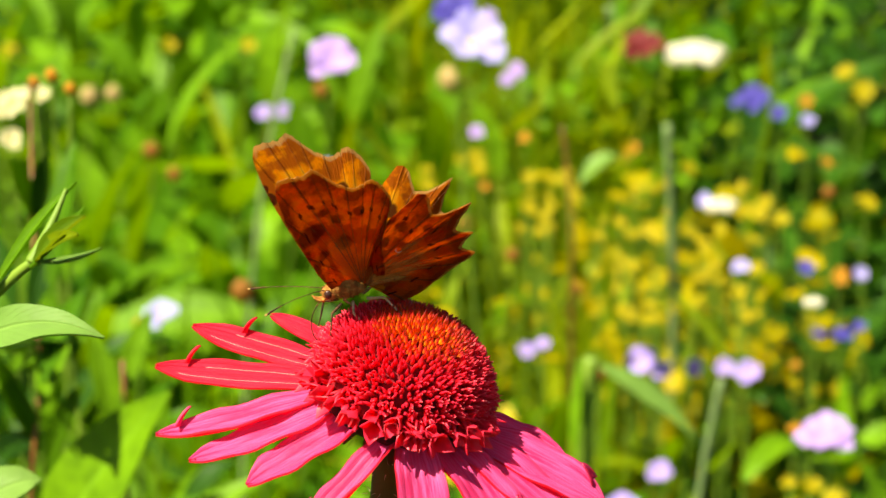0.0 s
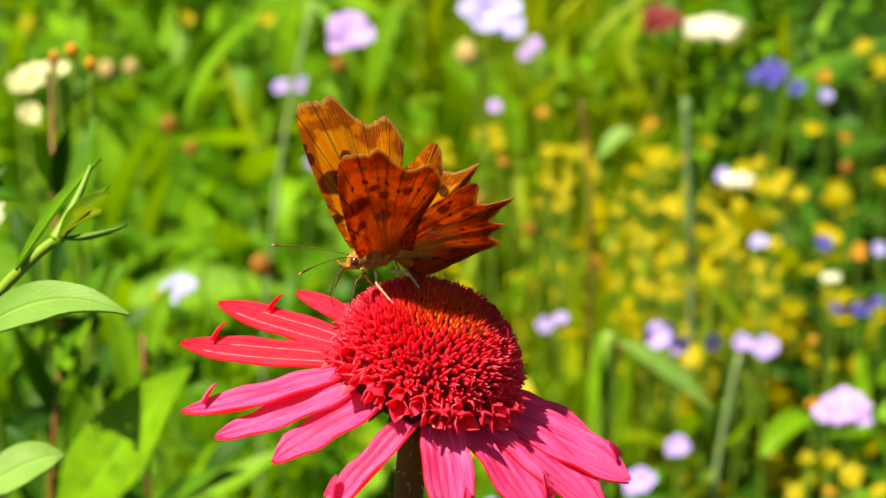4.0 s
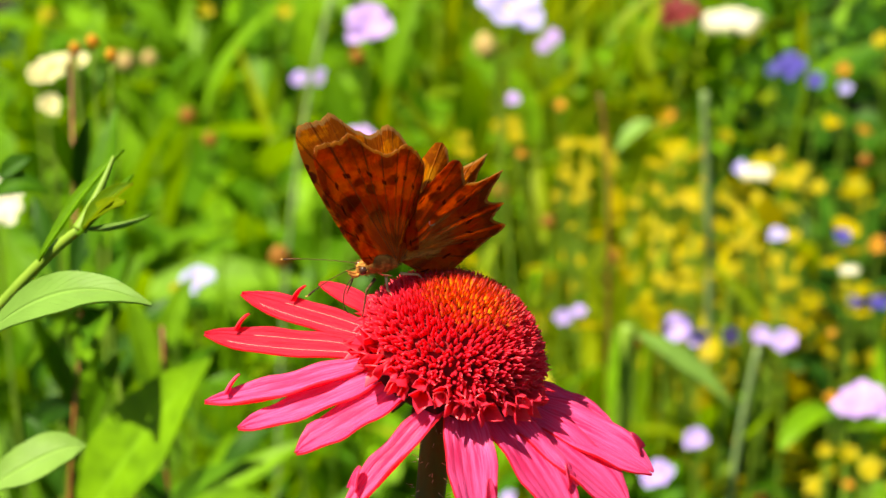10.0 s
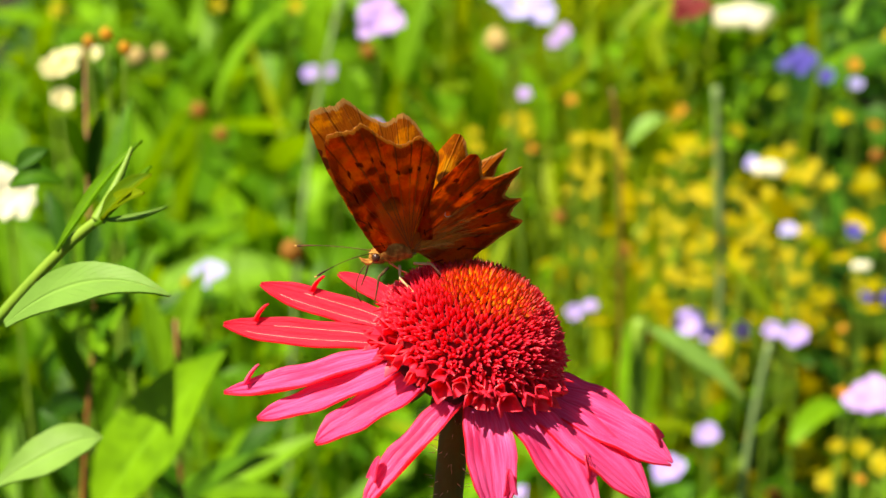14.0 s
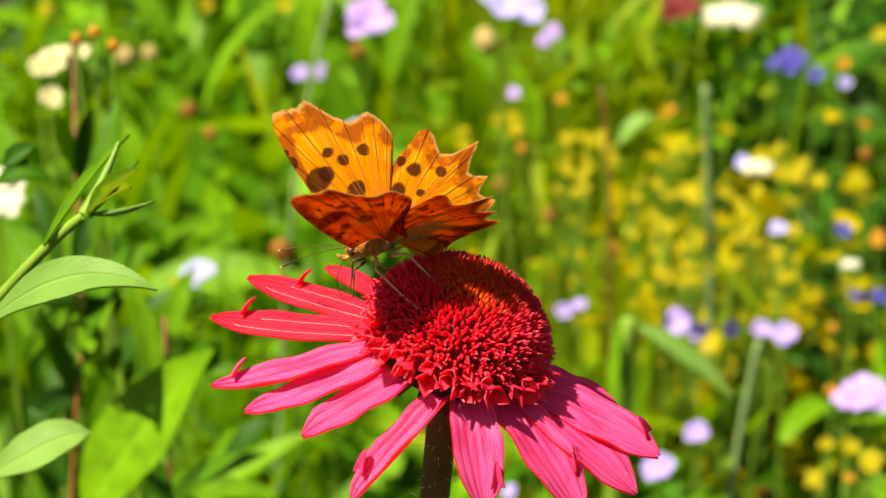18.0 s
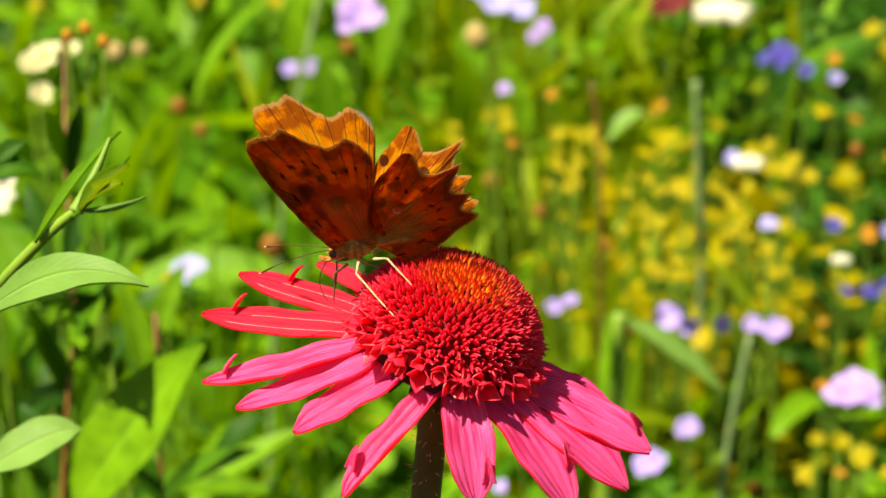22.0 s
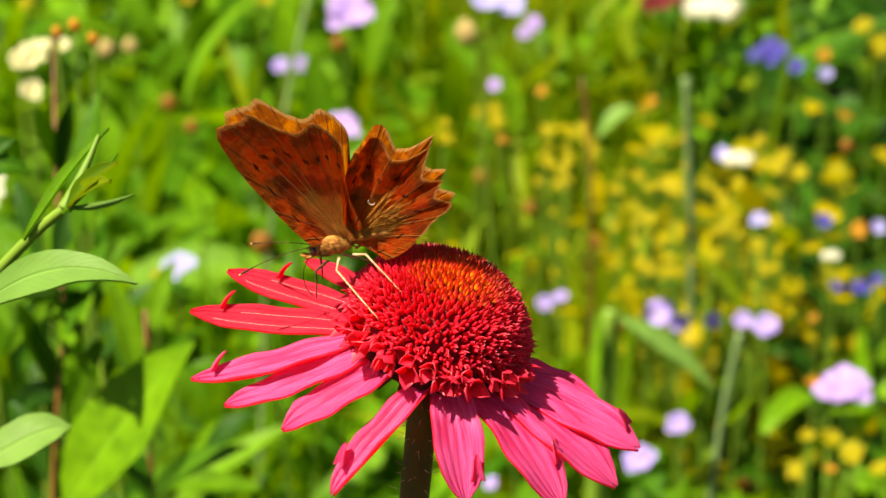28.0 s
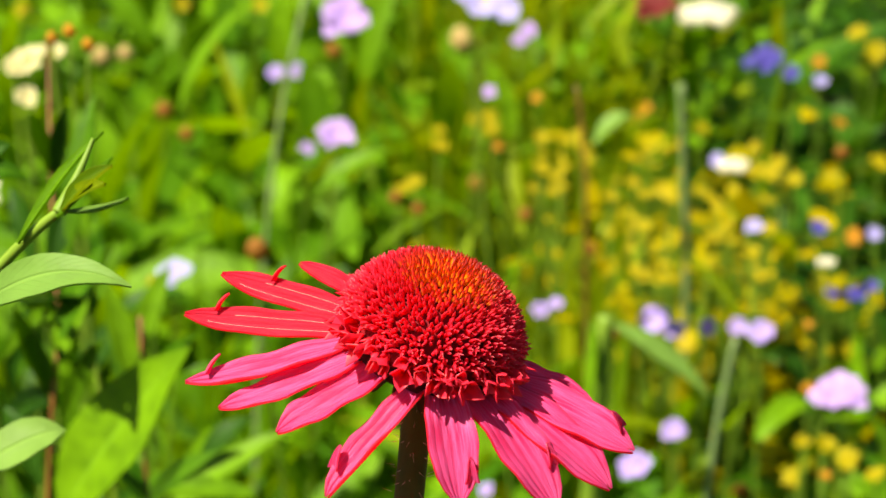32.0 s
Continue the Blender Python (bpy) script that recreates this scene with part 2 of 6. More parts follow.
def wing_material(name, upper, spots=(), hind=False):
    """One side of a wing. uv flat: the spread wing in units of 25 mm; polar: share of the way out, place along the margin."""
    n = Nodes(name)
    flat, polar = n.uv("flat"), n.uv("polar")
    u, v, _ = n.split(polar)
    wob = n.noise(n.scaled(flat, (9.0, 9.0, 9.0)), 1.0, 3.0)
    fine = n.noise(n.scaled(flat, (60.0, 60.0, 60.0)), 1.0, 3.0)
    # hair-fine streaks that run out from the wing's root
    stri = n.noise(n.scaled(polar, (7.0, 190.0, 1.0)), 1.0, 3.0)
    lines = 7.0 if hind else 8.0
    fan = n.math("MULTIPLY", n.math("DIVIDE", n.math("SUBTRACT", v, 0.28), 0.58), lines)
    ray = n.math("ABSOLUTE", n.math("SINE", n.math("MULTIPLY", fan, 3.14159)))
    vein = n.step(n.math("ABSOLUTE", n.math("SUBTRACT", n.math("FRACT", fan), 0.5)), 0.0, 0.06, 1.0, 0.0)
    rim = n.math("ADD", u, n.math("MULTIPLY", n.math("SUBTRACT", wob, 0.5), 0.14))
    fringe = n.math("MULTIPLY", n.step(n.math("ADD", u, n.math("MULTIPLY", n.math("SUBTRACT", fine, 0.5), 0.03)), 0.958, 0.978), n.math("MULTIPLY", n.step(v, 0.24, 0.28), n.step(v, 0.88, 0.92, 1.0, 0.0)))

    def spotted(value, dark, share, list_of):
        for x, y, r in list_of:
            d = n.add("ShaderNodeVectorMath")
            d.operation = "DISTANCE"
            n.put(d.inputs[0], flat)
            d.inputs[1].default_value = (x / 25.0, y / 25.0, 0)
            far = n.math("ADD", d.outputs["Value"], n.math("MULTIPLY", n.math("SUBTRACT", wob, 0.5), 0.06))
            value = n.mix(n.math("MULTIPLY", n.step(far, r / 25.0 * 0.8, r / 25.0 * 1.15, 1.0, 0.0), share), value, dark)
        return value

    if upper:
        colour = n.mix(n.step(stri, 0.3, 0.7), (0.90, 0.24, 0.003), (0.98, 0.36, 0.006))
        colour = n.mix(n.step(fine, 0.5, 0.7, 0.0, 0.4), colour, (0.90, 0.36, 0.010))
        through = n.mix(n.step(stri, 0.3, 0.7), (1.0, 0.40, 0.006), (1.0, 0.52, 0.012))
        # a broken rusty band inside the margin, deepened to carry the far wing's shade, with yellow flecks before it
        band = n.math("MULTIPLY", n.step(rim, 0.78, 0.84), n.step(wob, 0.34, 0.52))
        fleck = n.math("MULTIPLY", n.math("MULTIPLY", n.step(rim, 0.64, 0.70), n.step(rim, 0.76, 0.82, 1.0, 0.0)), n.step(ray, 0.5, 0.85))
        colour = n.mix(n.math("MULTIPLY", fleck, 0.6), colour, (0.94, 0.50, 0.02))
        colour = n.mix(n.math("MULTIPLY", band, 0.75), colour, (0.30, 0.045, 0.005))
        through = n.mix(n.math("MULTIPLY", band, 0.75), through, (0.36, 0.05, 0.003))
        colour = spotted(colour, (0.055, 0.012, 0.004), 0.92, spots)
        through = spotted(through, (0.16, 0.025, 0.003), 0.95, spots)
        # golden-olive fur near the body
        furry = n.math("MULTIPLY", n.step(u, 0.10, 0.42, 1.0, 0.0), n.step(stri, 0.35, 0.6))
        colour = n.mix(n.math("MULTIPLY", furry, 0.7), colour, (0.42, 0.25, 0.03))
        colour = n.mix(n.math("MULTIPLY", vein, 0.5), colour, (0.30, 0.06, 0.006))
        through = n.mix(n.math("MULTIPLY", vein, 0.7), through, (0.25, 0.035, 0.003))
        colour = n.mix(n.math("MULTIPLY", fringe, 0.8), colour, (0.62, 0.38, 0.12))
        through = n.mix(fringe, through, (0.80, 0.42, 0.08))
        return n.thin(colour, through, 0.50, 0.75, 0.06, n.bump(n.math("ADD", stri, vein), 0.0004, 0.8))
    blot = n.noise(n.scaled(flat, (6.0, 6.0, 6.0)), 1.0, 3.0, 0.6)
    clump = n.noise(n.scaled(flat, (22.0, 22.0, 22.0)), 1.0, 4.0, 0.65)
    scale_fine = n.noise(n.scaled(polar, (60.0, 150.0, 1.0)), 1.0, 2.0)
    edge_in = n.math("ADD", n.math("MULTIPLY", n.math("SUBTRACT", wob, 0.5), 0.30), u)
    band = n.math("MULTIPLY", n.step(edge_in, 0.36, 0.42), n.step(edge_in, 0.52, 0.58, 1.0, 0.0))
    outer = n.math("MULTIPLY", n.step(edge_in, 0.86, 0.90), n.step(wob, 0.35, 0.6))
    # one dark dot in every cell between two veins, and a second row inside it
    dots = n.math("MULTIPLY", n.math("MULTIPLY", n.step(ray, 0.80, 0.93), 0.9), n.math("MULTIPLY", n.step(u, 0.685, 0.70), n.step(u, 0.725, 0.74, 1.0, 0.0)))
    # bare scales: rust with darker marbling, golden hair towards the root and along the veins, its sunlit sheen put
    # into the colour
    colour = n.mix(n.step(stri, 0.3, 0.7), (0.58, 0.105, 0.008), (0.76, 0.20, 0.016))
    colour = n.mix(n.step(clump, 0.45, 0.66, 0.0, 0.4), colour, (0.28, 0.04, 0.004))
    colour = n.mix(n.step(blot, 0.47, 0.60, 0.0, 0.5), colour, (0.22, 0.028, 0.004))
    colour = n.mix(n.math("MULTIPLY", band, 0.5), colour, (0.15, 0.02, 0.004))
    gold_sheen = n.math("MULTIPLY", n.step(u, 0.30, 0.68 if hind else 0.46, 1.0, 0.0), n.step(scale_fine, 0.26, 0.50))
    colour = n.mix(n.math("MULTIPLY", gold_sheen, 0.9), colour, (0.97, 0.48, 0.07))
    colour = n.mix(n.math("MULTIPLY", vein, n.step(u, 0.3, 0.95, 0.9, 0.2)), colour, (0.95, 0.62, 0.22))
    colour = n.mix(n.step(scale_fine, 0.56, 0.70, 0.0, 0.35), colour, (0.75, 0.30, 0.04))
    colour = n.mix(dots, colour, (0.04, 0.010, 0.004))
    colour = n.mix(n.math("MULTIPLY", fringe, 0.85), colour, (0.70, 0.44, 0.14))
    # what shines through: red-orange with dark blotches, dim towards the root, a pale ragged rim
    through = n.mix(n.step(wob, 0.35, 0.65), (1.0, 0.17, 0.002), (1.0, 0.30, 0.006))
    through = n.mix(n.step(blot, 0.50, 0.60, 0.0, 0.5), through, (0.60, 0.055, 0.002))
    through = n.mix(n.math("MULTIPLY", band, 0.65), through, (0.42, 0.030, 0.002))
    through = n.mix(n.math("MULTIPLY", outer, 0.7), through, (0.30, 0.03, 0.002))
    through = n.mix(n.step(u, 0.10, 0.45, 0.35, 0.0), through, (0.50, 0.04, 0.002))
    through = n.mix(n.math("MAXIMUM", dots, n.math("MULTIPLY", vein, n.step(u, 0.55, 0.85, 0.2, 0.8))), through, (0.10, 0.008, 0.002))
    through = n.mix(n.step(stri, 0.5, 0.66, 0.0, 0.16), through, (0.55, 0.05, 0.002))
    through = n.mix(n.step(fine, 0.52, 0.66, 0.0, 0.22), through, (0.50, 0.05, 0.002))
    through = n.mix(fringe, through, (0.95, 0.52, 0.10))
    relief = n.math("ADD", n.math("ADD", stri, n.math("MULTIPLY", clump, 0.8)), n.math("MULTIPLY", vein, 1.2))
    return n.thin(colour, through, 0.66, 0.5, 0.12, n.bump(relief, 0.0014, 1.0))


FORE_SPOTS = ((11.2, 12.6, 1.0), (11.9, 14.2, 0.7), (6.1, 13.2, 0.85), (4.2, 11.8, 0.95), (1.2, 13.0, 0.9), (8.0, 9.6, 1.7), (6.6, 10.2, 1.0), (3.0, 7.4, 1.3), (6.6, 4.6, 0.8), (5.6, 5.8, 0.8))
HIND_SPOTS = ((-2.6, 6.6, 1.1), (-3.6, 10.6, 0.8), (-5.0, 9.2, 1.1), (-2.6, 4.6, 0.6), (-5.6, 5.6, 0.6), (-8.6, 8.4, 0.8))
WING_UP_FORE = wing_material("forewing_upper", True, FORE_SPOTS)
WING_UP_HIND = wing_material("hindwing_upper", True, HIND_SPOTS, True)
WING_LOW_FORE = wing_material("forewing_under", False)
VEIN = Nodes("wing_vein").solid((0.34, 0.11, 0.015), 0.5, 0.3)
GOLD_HAIR = Nodes("gold_hair").solid((0.74, 0.30, 0.04), 0.6, 0.2)
WING_LOW_HIND = wing_material("hindwing_under", False, (), True)


def fur_material(name, a, b):
    n = Nodes(name)
    g = n.noise(n.scaled(n.coords(), (1500.0, 1500.0, 1500.0)), 1.0, 3.0)
    return n.solid(n.mix(n.step(g, 0.3, 0.7), a, b), 0.8, 0.2, n.bump(g, 0.0003, 0.8))


FUR = fur_material("tawny_fur", (0.26, 0.09, 0.015), (0.55, 0.25, 0.05))
FUR_OLIVE = fur_material("olive_fur", (0.20, 0.11, 0.02), (0.36, 0.22, 0.04))
LEG = fur_material("pale_leg", (0.42, 0.26, 0.12), (0.60, 0.44, 0.25))
ANTENNA = fur_material("antenna", (0.03, 0.015, 0.008), (0.12, 0.06, 0.02))
EYE = Nodes("insect_eye").solid((0.05, 0.018, 0.01), 0.25, 0.6)
CLUB_TIP = Nodes("club_tip").solid((0.55, 0.32, 0.08), 0.5, 0.3)
COMMA = Nodes("comma_white").solid((0.62, 0.50, 0.34), 0.5, 0.3)


# ---- building helpers ----
def mesh_from(name, verts, faces, uvs=None, material=None, smooth=True, uv_name="leaf"):
    me = bpy.data.meshes.new(name)
    me.from_pydata([tuple(v) for v in verts], [], [tuple(f) for f in faces])
    if uvs is not None:
        layer = me.uv_layers.new(name=uv_name)
        loops = np.empty(len(me.loops), dtype=np.int32)
        me.loops.foreach_get("vertex_index", loops)
        layer.data.foreach_set("uv", np.asarray(uvs, dtype=np.float32)[loops].ravel())
    if smooth:
        me.polygons.foreach_set("use_smooth", [True] * len(me.polygons))
    if material:
        me.materials.append(material)
    return me


def part_mesh(name, me, parent, label="", m=None):
    ob = new(name, me)
    ob.parent = parent
    if m is not None:
        ob.matrix_basis = m
    return tagged(ob, label)


def part(name, bm, material, parent, label=""):
    me = bpy.data.meshes.new(name)
    bm.to_mesh(me)
    bm.free()
    me.polygons.foreach_set("use_smooth", [True] * len(me.polygons))
    me.materials.append(material)
    return part_mesh(name, me, parent, label)


def thing(name, at, label, category, group=""):
    ob = new(name)
    ob.empty_display_size = 0.01
    ob.location = at
    return tagged(ob, label, category, group)


def bezier(p, t):
    a, b, c, d = (np.asarray(q, dtype=float) for q in p)
    t = np.asarray(t)[:, None]
    return a * (1 - t) ** 3 + 3 * b * t * (1 - t) ** 2 + 3 * c * t * t * (1 - t) + d * t ** 3


def tube(points, radii, sides=8):
    """Verts, faces and uvs of a tapered tube through the points, closed at both ends."""
    pts = np.asarray(points, dtype=float)
    tang = np.gradient(pts, axis=0)
    tang /= np.linalg.norm(tang, axis=1)[:, None]
    ref = np.array((0.31, 0.84, 0.44))
    verts, faces, uvs = [], [], []
    for i, (p, d, r) in enumerate(zip(pts, tang, radii)):
        u = np.cross(d, ref)
        u /= np.linalg.norm(u)
        w = np.cross(d, u)
        for k in range(sides):
            a = 2 * math.pi * k / sides
            verts.append(p + r * (math.cos(a) * u + math.sin(a) * w))
            uvs.append((i / (len(pts) - 1), k / sides))
    for i in range(len(pts) - 1):
        for k in range(sides):
            faces.append((i * sides + k, i * sides + (k + 1) % sides, (i + 1) * sides + (k + 1) % sides, (i + 1) * sides + k))
    faces.append(tuple(range(sides))[::-1])
    faces.append(tuple((len(pts) - 1) * sides + k for k in range(sides)))
    return verts, faces, uvs


def tube_part(name, points, radii, material, parent, label="", sides=8):
    v, f, uv = tube(points, radii, sides)
    return part_mesh(name, mesh_from(name, v, f, uv, material), parent, label)


def blade(spine, widths, up, cup=0.15, wave=0.0, seed=0, across=6, sharp=1.5):
    """A leaf or petal sheet: spine points, half widths, an up hint; cup lifts its margins. Returns verts, faces, uvs."""
    pts = np.asarray(spine, dtype=float)
    n = len(pts)
    tang = np.gradient(pts, axis=0)
    tang /= np.linalg.norm(tang, axis=1)[:, None]
    rng = np.random.default_rng(seed)
    phase = rng.uniform(0, 6.28, 2)
    verts, uvs, faces = [], [], []
    for i in range(n):
        side = np.cross(tang[i], np.asarray(up, dtype=float))
        side /= np.linalg.norm(side)
        nor = np.cross(side, tang[i])
        for k in range(across + 1):
            s = 2 * k / across - 1
            w = widths[i]
            lift = cup * w * (abs(s) ** sharp) + wave * w * math.sin(phase[0 if s < 0 else 1] + i * 0.9) * s * s
            verts.append(pts[i] + side * (s * w) + nor * lift)
            uvs.append((i / (n - 1), k / across))
    m = across + 1
    for i in range(n - 1):
        for k in range(across):
            faces.append((i * m + k, i * m + k + 1, (i + 1) * m + k + 1, (i + 1) * m + k))
    return verts, faces, uvs


def thickened(verts, faces, uvs, depth):
    """Gives a sheet two faces a little apart and a rim, so that it is a body and no card."""
    v = np.asarray(verts)
    normal = np.zeros_like(v)
    f = np.asarray(faces)
    fn = np.cross(v[f[:, 2]] - v[f[:, 0]], v[f[:, 3]] - v[f[:, 1]])
    for c in range(4):
        np.add.at(normal, f[:, c], fn)
    normal /= np.maximum(np.linalg.norm(normal, axis=1), 1e-12)[:, None]
    low = v - normal * depth
    n = len(v)
    edges = {}
    for q in faces:
        for a, b in zip(q, (*q[1:], q[0])):
            edges[(a, b)] = True
    rim = [(b, a) for a, b in edges if (b, a) not in edges]
    # the rim has points of its own, so that the two faces keep a crisp edge
    own = sorted({i for pair in rim for i in pair})
    place = {i: 2 * n + k for k, i in enumerate(own)}
    m = len(own)
    wall = [(place[a], place[b], place[b] + m, place[a] + m) for a, b in rim]
    both = list(uvs) + list(uvs) + [uvs[i] for i in own] * 2
    return np.vstack((v, low, v[own], low[own])), list(map(tuple, faces)) + [tuple(i + n for i in q[::-1]) for q in faces] + wall, both


def ellipsoid(bm, centre, radii, turn=None, seg=12, rings=8):
    m = Matrix.Translation(centre) @ (turn or Matrix()) @ Matrix.Diagonal((*radii, 1))
    bmesh.ops.create_uvsphere(bm, u_segments=seg, v_segments=rings, radius=1.0, matrix=m)


def lance(t, fat=0.45, tip=0.75):
    """Half width along a lance-shaped leaf, 0 to 1."""
    t = np.asarray(t)
    return np.clip(np.sin(math.pi * t ** tip) ** 0.8, 0.02, 1) * (1 - fat * 0.3 * t)


def many_leaves(name, material, base, azimuth, rise, length, width, droop, seed, along=5, label="", category="foliage"):
    """One joined mesh of many bent leaves; all arguments are arrays of one length."""
    count = len(length)
    t = np.linspace(0, 1, along + 1)
    half = np.sin(np.pi * np.clip(t, 0.03, 0.985) ** 0.8)
    head = np.stack((np.cos(azimuth), np.sin(azimuth), np.zeros(count)), 1)
    side = np.stack((-np.sin(azimuth), np.cos(azimuth), np.zeros(count)), 1)
    rng = np.random.default_rng(seed)
    roll = rng.normal(0, 0.45, count)
    verts = np.empty((count, along + 1, 3, 3))
    pos = np.array(base, dtype=float)
    ang = np.array(rise, dtype=float)
    for i in range(along + 1):
        d = head * np.cos(ang)[:, None] + np.array((0, 0, 1.0)) * np.sin(ang)[:, None]
        nor = -head * np.sin(ang)[:, None] + np.array((0, 0, 1.0)) * np.cos(ang)[:, None]
        w = side * np.cos(roll)[:, None] + nor * np.sin(roll)[:, None]
        n2 = nor * np.cos(roll)[:, None] - side * np.sin(roll)[:, None]
        h = (half[i] * width)[:, None]
        verts[:, i, 0] = pos - w * h + n2 * h * 0.25
        verts[:, i, 1] = pos
        verts[:, i, 2] = pos + w * h + n2 * h * 0.25
        pos = pos + d * (length / along)[:, None]
        ang = ang - droop / along
    cell = []
    for i in range(along):
        for k in range(2):
            a = i * 3 + k
            cell.append((a, a + 1, a + 4, a + 3))
    cell = np.array(cell)
    per = (along + 1) * 3
    faces = (cell[None] + (np.arange(count) * per)[:, None, None]).reshape(-1, 4)
    uv = np.array([(i / along, k / 2) for i in range(along + 1) for k in range(3)])
    me = bpy.data.meshes.new(name)
    me.vertices.add(count * per)
    me.vertices.foreach_set("co", verts.reshape(-1))
    me.loops.add(faces.size)
    me.loops.foreach_set("vertex_index", faces.ravel())
    me.polygons.add(len(faces))
    me.polygons.foreach_set("loop_start", np.arange(0, faces.size, 4))
    layer = me.uv_layers.new(name="leaf")
    layer.data.foreach_set("uv", np.tile(uv, (count, 1))[faces.ravel()].astype(np.float32).ravel())
    me.polygons.foreach_set("use_smooth", [True] * len(faces))
    me.update()
    me.validate()
    me.materials.append(material)
    return tagged(new(name, me), label, category, "", "stuff")


# ---- ground ----
def ground():
    bm = bmesh.new()
    bmesh.ops.create_grid(bm, x_segments=60, y_segments=60, size=400)
    for v in bm.verts:
        v.co.x, v.co.y = v.co.x * (abs(v.co.x) / 400) ** 1.5, v.co.y * (abs(v.co.y) / 400) ** 1.5
        v.co.z = 0.012 * noise.noise(v.co * 2.0) if abs(v.co.x) < 20 and abs(v.co.y) < 20 else 0.0
    me = bpy.data.meshes.new("ground")
    bm.to_mesh(me)
    bm.free()
    me.materials.append(SOIL)
    tagged(new("ground", me), "dark garden soil under a flower meadow", "ground", "", "structure")


ground()

# ---- the coneflower ----
HEART = Vector((0.0007, 0.0012, 0.6535))
LEAN = Matrix.Rotation(radians(18), 4, "Y") @ Matrix.Rotation(radians(5), 4, "X")
CONE_R, CONE_H = 0.0127, 0.0106


def dome(s, a, lift=0.0):
    """A point on the cone and its outward normal: s from the crown (0) over the widest ring (1) to the underside, a round it."""
    th = s * math.pi / 2
    r, z = CONE_R * math.sin(th), CONE_H * math.cos(th) * (1.0 if s <= 1 else 0.55)
    nor = Vector((math.cos(a) * math.sin(th) / CONE_R, math.sin(a) * math.sin(th) / CONE_R, math.cos(th) / CONE_H)).normalized()
    return Vector((r * math.cos(a), r * math.sin(a), z)) + nor * lift, nor


def spike(length, width, zone, seed, hook=0.2):
    """A stiff pointed scale of the cone, standing along z."""
    rng = np.random.default_rng(seed)
    rings, sides = 4, 5
    verts, uvs, faces = [], [], []
    for i in range(rings):
        t = i / (rings - 1)
        w = width * (1.0, 1.15, 0.75, 0.06)[i]
        bend = hook * length * t * t
        for k in range(sides):
            a = 2 * math.pi * k / sides + 0.3 * rng.standard_normal() * (i == 1) * 0.3
            verts.append((w * math.cos(a) + bend, w * 0.75 * math.sin(a), t * length))
            uvs.append((t, zone))
    for i in range(rings - 1):
        for k in range(sides):
            faces.append((i * sides + k, i * sides + (k + 1) % sides, (i + 1) * sides + (k + 1) % sides, (i + 1) * sides + k))
    return verts, faces, uvs


def cup_floret(length, width, zone, seed):
    """An open rim floret: a short tube that splits into two or three curled pointed lips."""
    rng = np.random.default_rng(seed)
    verts, uvs, faces = [], [], []
    sides, rings = 9, 5
    lips = 3
    for i in range(rings):
        t = i / (rings - 1)
        for k in range(sides):
            a = 2 * math.pi * k / sides
            lobe = 0.5 + 0.5 * math.cos(lips * a + 0.4)
            reach = length * (t if t < 0.5 else 0.5 + (t - 0.5) * (0.35 + 1.3 * lobe))
            w = width * (0.45 + 0.25 * t + (0.8 * max(0, t - 0.45) * (0.6 + lobe)))
            w *= 1 + 0.08 * rng.standard_normal()
            verts.append((w * math.cos(a), w * math.sin(a), reach))
            uvs.append((0.25 + 0.6 * t, zone))
    for i in range(rings - 1):
        for k in range(sides):
            faces.append((i * sides + k, i * sides + (k + 1) % sides, (i + 1) * sides + (k + 1) % sides, (i + 1) * sides + k))
    return thickened(verts, faces, uvs, 0.00013)


def stand(place, nor, spin):
    return Matrix.Translation(place) @ nor.to_track_quat("Z", "X").to_matrix().to_4x4() @ Matrix.Rotation(spin, 4, "Z")


